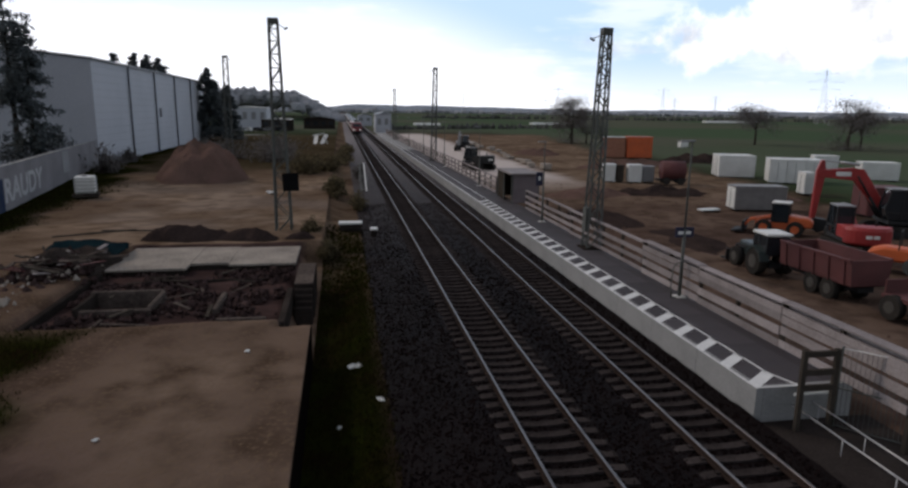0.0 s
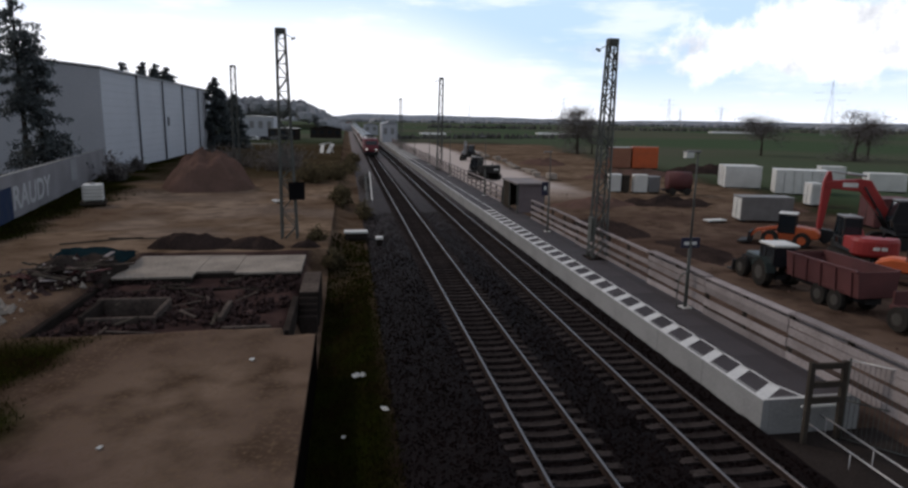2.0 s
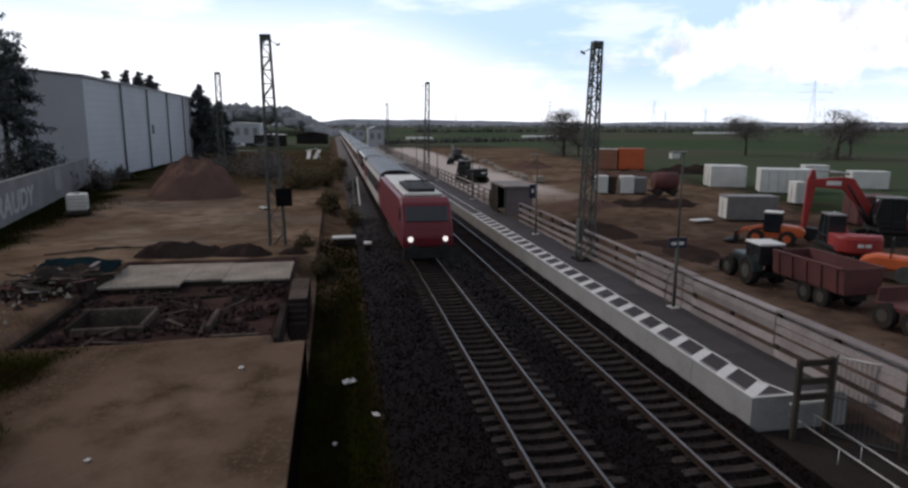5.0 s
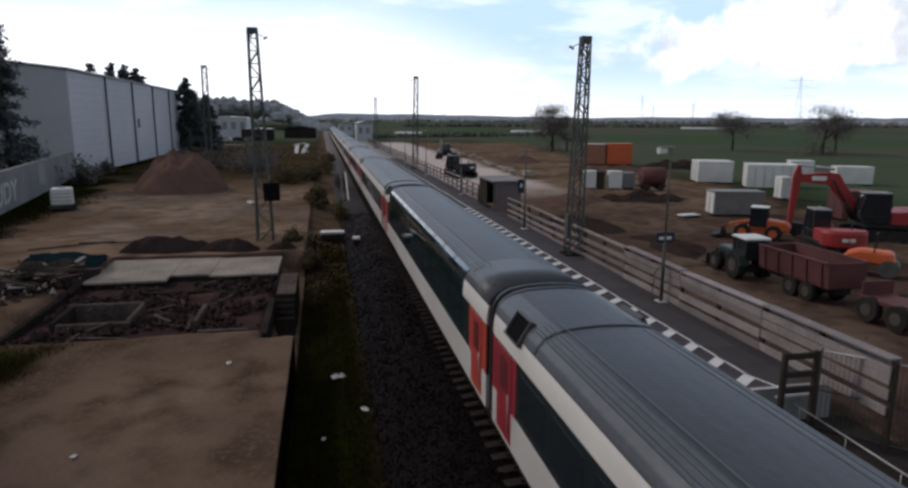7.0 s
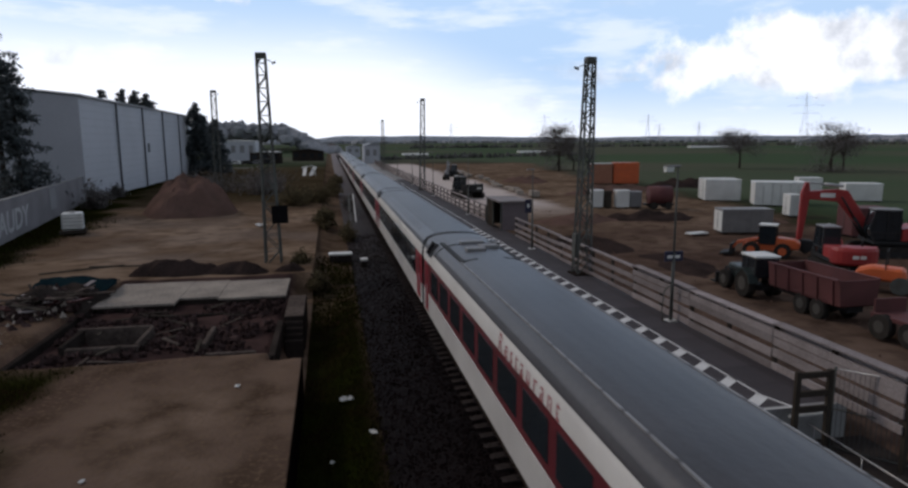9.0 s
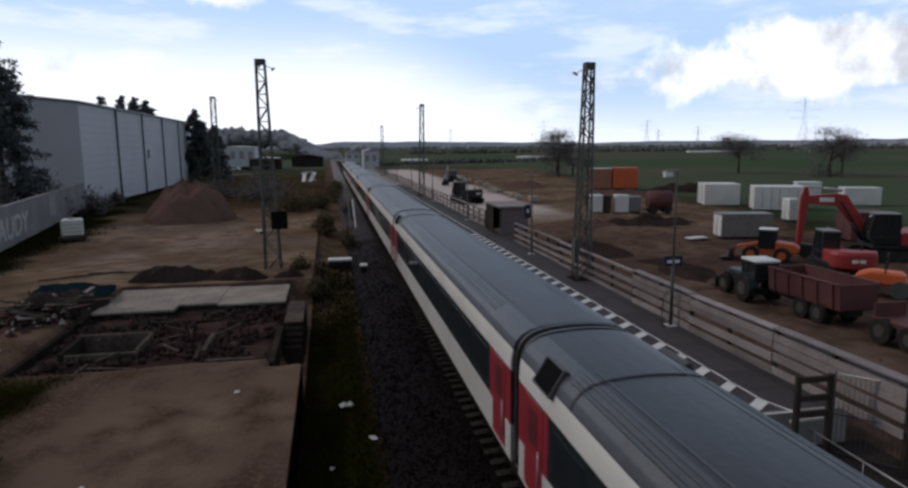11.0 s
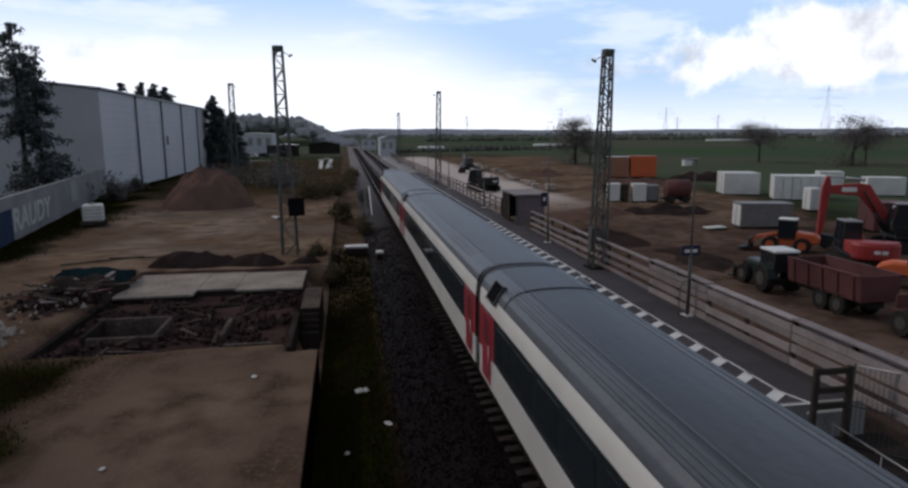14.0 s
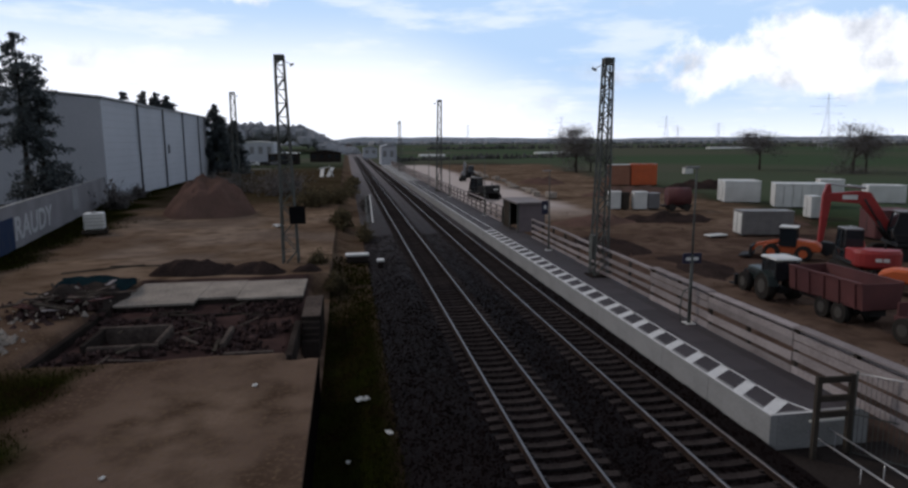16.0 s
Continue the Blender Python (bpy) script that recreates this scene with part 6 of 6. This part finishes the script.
container(pose(63.7, 71.0, 0, 0, 0, -24), 4.2, 2.4, 2.2, WHITEP, "white site container at the field's edge")
# container shape added as a stand-in for a dark red machine body
container(pose(41.0, 44.6, 0, 0, 0, -12), 3.0, 2.4, 2.3, DKRED, "dark red block standing in for a machine body")
container(pose(45.6, 109.5, 0, 0, 0, -14), 3.9, 2.4, 3.6, SITE_TAN, "tan container with a pale roof", end=DKRED)
container(pose(49.7, 108.6, 0, 0, 0, -14), 4.4, 2.4, 3.7, ORANGE, "orange steel container on the site")
container(pose(29.8, 70.8, 0, 0, 0, -14), 1.3, 1.5, 2.0, WHITEP, "small white site cabin", ribs=3)
container(pose(31.3, 70.6, 0, 0, 0, -14), 0.8, 1.4, 1.9, WOOD_DARK, "narrow brown timber site cabin", ribs=2)
container(pose(32.4, 69.9, 0, 0, 0, -14), 1.5, 1.5, 2.0, WHITEP, "small white site cabin", ribs=3)
container(pose(34.3, 70.2, 0, 0, 0, -14), 1.3, 1.5, 1.8, GREYP, "small grey site cabin", ribs=3)


def tank_trailer(m):
    t = thing("tank_trailer", "dark red drum-shaped tank on wheels", "tank trailer", m)
    bm = B()
    tube(bm, (-1.3, 0, 1.55), (1.3, 0, 1.55), 1.05, n=28)
    part("drum", bm, DKRED, t, "dark red drum", bevel=0.0)
    bm = B()
    box(bm, -1.8, 1.5, -0.5, 0.5, 0.4, 0.6)
    part("frame", bm, BLACK, t)
    for x in (-0.8, 0.8):
        for s in (-0.9, 0.9):
            bm = B()
            tube(bm, (x, s - 0.12, 0.4), (x, s + 0.12, 0.4), 0.4, n=16)
            part("wheel", bm, RUBBER, t)


tank_trailer(pose(37.2, 68.8, 0, 0, 0, -14))


def site_bits():
    bm = B()
    box(bm, -0.9, 0.9, -0.4, 0.4, 0, 0.12)
    solid("pale_sheet", bm, WHITEP, "pale sheet lying on the earth", "sheet", bevel=0.02, at=pose(30.2, 49.3, 0.02, 0, 0, 10))
    r = np.random.default_rng(17)
    for k in range(16):
        bm = B()
        box(bm, -1.2, 1.2, -0.5, 0.5, 0, r.uniform(0.3, 0.9))
        solid("concrete_block", bm, CONC_OLD, "pale concrete block along the site road", "block", "blocks along the site road", bevel=0.04,
              at=pose(28.2 + 0.08 * 3 * k + r.normal(0, 0.4), 88 + 5.2 * k, 0.0, 0, 0, r.uniform(60, 110)))
    for k, (x, y, rx, ry, h) in enumerate(((24, 60, 5, 3, 0.8), (31, 60, 6, 2.5, 0.9), (39, 55, 5, 2, 0.7), (20, 47, 3, 6, 0.5), (43, 92, 9, 3, 1.2), (58, 100, 8, 3, 1.4), (36, 118, 5, 4, 1.2), (22, 38, 2.5, 5, 0.4))):
        mound("spoil_mound", x, y, rx, ry, h, SOIL if k % 2 else EARTH, "low brown spoil heap on the site", "spoil heap", 10.0 + k, -0.15, rough=0.6)
    n = 700
    x, y = r.uniform(15, 42, n), r.uniform(18, 70, n)
    stones("clods", np.stack([x, y, np.array([ground_z(a, b) for a, b in zip(x, y)]) + 0.02], 1), 0.06, EARTH, "loose earth clods on the site", "clods", 19)
    t = thing("notice_kiosk", "small pale kiosk at the field's edge", "kiosk", pose(80, 144, -0.2))
    bm = B()
    box(bm, -1.0, 1.0, -0.7, 0.7, 0, 1.6)
    part("body", bm, WHITEP, t)
    bm = B()
    box(bm, -1.1, 1.1, -0.8, 0.8, 1.603, 1.75)
    part("roof", bm, GREYP, t)


site_bits()


# ---- distance ----
def bare_tree(x, y, z, h, spread, seed, label):
    t = thing("bare_tree", label, "tree", pose(x, y, z), group="bare trees at the field's edge")
    r = np.random.default_rng(seed)
    bm = B()
    tips = []

    def grow(p, d, L, w, depth):
        q = p + d * L
        tube(bm, p, q, w, w * 0.65, 5)
        if depth == 0:
            tips.append(q)
            return
        for _ in range(3 if depth > 2 else 4):
            e = (d + Vector(r.normal(0, 0.38 * spread, 3)) + Vector((0, 0, 0.12))).normalized()
            grow(q, e, L * r.uniform(0.62, 0.85), w * 0.6, depth - 1)
    grow(Vector((0, 0, -0.3)), Vector((0, 0, 1)), h * 0.24, h * 0.022, 4)
    part("trunk", bm, BARK, t)
    tips = np.array([tuple(p) for p in tips])
    c = np.repeat(tips, 40, axis=0) + r.normal(0, 0.05 * h, (len(tips) * 40, 3)) * np.array([spread, spread, 0.7])
    V, F = leaf_cloud(c, h * 0.026, seed + 1, thin=0.09)
    o = new("crown", raw("crown", V, F, TWIG))
    o.parent = t


bare_tree(120, 139, -0.2, 16.5, 2.3, 61, "wide leafless tree at the field's edge")
bare_tree(111, 162, -0.2, 16.0, 2.1, 62, "leafless tree at the field's edge")
bare_tree(57, 157, -0.2, 16.5, 2.0, 63, "leafless tree near the site")
bare_tree(62, 160, -0.2, 12.0, 1.6, 64, "leafless tree near the site")
bare_tree(127, 143, -0.2, 14.0, 2.2, 65, "leafless tree at the field's edge")


def pylon(x, y, h, turn):
    t = thing("power_pylon", "grey steel power pylon in the fields", "pylon", pose(x, y, -0.2, 0, 0, turn), group="power pylons")
    w = h * 0.10
    th = max(0.1, math.hypot(x, y) * 0.00016)
    for sx in (-1, 1):
        for sy in (-1, 1):
            bm = B()
            bar(bm, (sx * w, sy * w, 0), (sx * w * 0.25, sy * w * 0.25, h * 0.6), th)
            bar(bm, (sx * w * 0.25, sy * w * 0.25, h * 0.6), (0, 0, h), th)
            part("leg", bm, PYLON, t)
    bm = B()
    for k in range(6):
        f, g = k / 6, (k + 1) / 6
        a, b = w * (1 - 0.75 * f), w * (1 - 0.75 * g)
        s = 1 if k % 2 else -1
        for q in (-1, 1):
            bar(bm, (s * a, q * a, h * 0.6 * f), (-s * b, q * b, h * 0.6 * g), th * 0.6)
            bar(bm, (q * a, s * a, h * 0.6 * f), (q * b, -s * b, h * 0.6 * g), th * 0.6)
    part("lattice", bm, PYLON, t)
    for z, l in ((0.62, 0.26), (0.76, 0.32), (0.9, 0.2)):
        bm = B()
        bar(bm, (-h * l, 0, h * z), (h * l, 0, h * z), th * 1.1)
        for s in (-1, 1):
            bar(bm, (s * h * l, 0, h * z), (0, 0, h * (z + 0.05)), th * 0.7)
        part("crossarm", bm, PYLON, t)


for _x, _y, _h, _t in ((417, 518, 48, -20), (506, 984, 48, -15), (856, 1601, 48, -15), (875, 1443, 50, -15), (349, 1035, 48, -15), (280, 1500, 48, 0)):
    pylon(_x, _y, _h, _t)


def wood(name, spots, label, seed, size):
    """Far woods: crowded clumps, each an uneven low-poly crown."""
    r = np.random.default_rng(seed)
    base = []
    fac = []
    bm = bmesh.new()
    bmesh.ops.create_icosphere(bm, subdivisions=1, radius=1)
    bv = np.array([v.co[:] for v in bm.verts])
    bf = np.array([[v.index for v in f.verts] for f in bm.faces])
    bm.free()
    for i, (x, y, z, rr, hh) in enumerate(spots):
        v = bv * (1 + r.normal(0, 0.16, (len(bv), 1))) * np.array([rr, rr, hh])
        base.append(v + np.array([x, y, z]))
        fac.append(bf + len(bv) * i)
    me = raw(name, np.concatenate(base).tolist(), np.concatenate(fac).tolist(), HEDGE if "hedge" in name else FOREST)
    tagged(new(name, me), label, "woods", kind="stuff")


def distance():
    r = np.random.default_rng(77)
    sp = []
    # wooded hill beyond the yard
    for _ in range(2600):
        x, y = r.uniform(-330, 8), r.uniform(430, 760)
        top = 24.0 * step(-x + 8, 0, 50) * (0.9 + 0.15 * relief(x, y, 0.01)) - 3.0
        sp.append((x, y, max(-1, top * r.uniform(0.35, 1.0) ** 0.5), r.uniform(2.5, 5), r.uniform(2.5, 4.5)))
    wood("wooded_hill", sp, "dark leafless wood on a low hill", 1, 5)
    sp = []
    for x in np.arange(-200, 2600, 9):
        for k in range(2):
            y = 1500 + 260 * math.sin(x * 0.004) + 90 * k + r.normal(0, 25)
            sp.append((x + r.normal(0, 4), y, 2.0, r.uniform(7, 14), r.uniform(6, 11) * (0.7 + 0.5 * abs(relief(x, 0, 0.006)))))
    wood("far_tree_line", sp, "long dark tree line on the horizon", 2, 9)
    sp = []
    for x in np.arange(70, 900, 2.0):
        y = 640 + 0.12 * x
        if relief(x, 3, 0.02) > -0.25:
            sp.append((x + r.normal(0, 2), y + r.normal(0, 8), 0.3, r.uniform(1.5, 3.0), r.uniform(1.5, 4)))
    wood("hedge_row", sp, "dark hedge row between the fields", 3, 4)
    sp = []
    for x in np.arange(18, 130, 0.8):
        sp.append((x + r.normal(0, 1), 262 + 0.5 * x + r.normal(0, 4), 0.1, r.uniform(0.6, 1.4), r.uniform(0.8, 2.2)))
    wood("hedge_row", sp, "dark hedge row between the fields", 4, 4)
    # low ridge that closes the horizon
    P, F = [], []
    xs = np.linspace(-4200, 4200, 120)
    for i, x in enumerate(xs):
        hgt = 26 + 14 * relief(float(x), 0, 0.0009) + 6 * relief(float(x), 5, 0.004)
        for y, z in ((3600, -5), (3900, hgt), (4400, -5)):
            P.append((float(x), y, z))
    for i in range(len(xs) - 1):
        for k in range(2):
            a = 3 * i + k
            F.append((a, a + 3, a + 4, a + 1))
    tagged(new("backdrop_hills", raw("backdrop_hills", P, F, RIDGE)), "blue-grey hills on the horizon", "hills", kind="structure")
    # pale strips of foil tunnels in the fields
    for k, (x, y, L, h) in enumerate(((118, 400, 26, 1.2), (330, 560, 60, 1.6), (40, 360, 14, 1.0))):
        bm = B()
        prism(bm, [(-3, 0), (3, 0), (2.2, h * 0.8), (0, h), (-2.2, h * 0.8)], 0, L)
        solid("field_tunnel", bm, WHITEP, "long pale foil tunnel in the field", "field tunnel", "foil tunnels", at=pose(x, y, -0.2, 0, 0, -82))


HEDGE = mat("hedge_twigs", (0.10, 0.10, 0.09), 0.95, other=(0.06, 0.06, 0.055), coarse=0.2, fine=2, random_piece=0.4, island=True)
# blue-grey stands for the haze in front of the hills
RIDGE = mat("hazy_ridge", (0.24, 0.27, 0.31), 1.0, other=(0.19, 0.22, 0.25), coarse=0.004, fine=0.03, bump=0)
distance()


def house(x, y, w, d, h, turn, label, wallm, roofm, pitch=1.5):
    t = thing("house", label, "building", pose(x, y, -0.2, 0, 0, turn), group="buildings beyond the yard")
    bm = B()
    box(bm, 0, w, 0, d, 0, h)
    part("wall", bm, wallm, t)
    bm = B()
    prism(bm, [(-0.3, h + 0.004), (w + 0.3, h + 0.004), (w / 2, h + pitch)], -0.3, d + 0.3)
    part("roof", bm, roofm, t)
    n = max(2, int(w / 3))
    for k in range(n):
        bm = B()
        box(bm, (k + 0.25) * w / n, (k + 0.75) * w / n, -0.06, -0.003, h * 0.45, h * 0.8)
        part("window", bm, GLASS if wallm is CONC_DARK else GREYP, t)


house(-45, 268, 17, 12, 8.0, -6, "pale grey flat-roofed works building", HALL, WHITEP, 0.6)
house(-27, 236, 10, 8, 4.2, -4, "low dark shed with a pale roof edge", CONC_DARK, WHITEP, 0.4)
house(-14, 262, 12, 8, 4.0, 0, "low dark shed beyond the yard", CONC_DARK, CONC_DARK, 1.0)
house(8.5, 330, 7, 6, 5.0, 0, "pale grey building beside the track", HALL, HALL_ROOF, 1.0)
house(12.2, 232, 5, 14, 6.2, 0, "pale grey building beside the track", HALL, HALL_ROOF, 0.8)
house(14.0, 262, 6, 16, 6.4, 0, "pale grey building beside the track", HALL, HALL_ROOF, 0.8)


def car(x, y, turn, paint, label):
    t = thing("parked_car", label, "car", pose(x, y, 0, 0, 0, turn), group="cars parked beyond the yard")
    bm = B()
    prism(bm, [(-2.1, 0.3), (2.1, 0.3), (2.1, 0.8), (1.3, 0.95), (0.6, 1.4), (-1.2, 1.42), (-2.0, 0.95)], -0.85, 0.85, axis="x")
    part("body", bm, paint, t, bevel=0.06)
    for s in (-1, 1):
        bm = B()
        box(bm, s * 0.86 - 0.008, s * 0.86 + 0.008, -1.2, 0.6, 0.95, 1.32)
        part("side_glass", bm, GLASS, t)
    for y2 in (-1.3, 1.3):
        for s in (-0.75, 0.75):
            bm = B()
            tube(bm, (s - 0.1, y2, 0.32), (s + 0.1, y2, 0.32), 0.32, n=14)
            part("wheel", bm, RUBBER, t)


for _k in range(6):
    car(-38 + 3.4 * _k, 226 + 1.5 * _k, 80, (BLACK, GREYP, WHITEP, BLACK, GREYP, BLACK)[_k], ("black", "grey", "white", "black", "grey", "black")[_k] + " car parked beyond the yard")
bm = B()
box(bm, -36, -22, -1.4, 1.4, -0.3, 0.12)
solid("pale_path", bm, CONC, "pale concrete path beyond the yard", "path", kind="structure", at=pose(0, 200, 0, 0, 0, 0))


# ---- tracks with their sleepers ----
track("track_1", A, "railway track with concrete sleepers, used by the train")
track("track_2", BX, "railway track with concrete sleepers beside the platform")


motions()
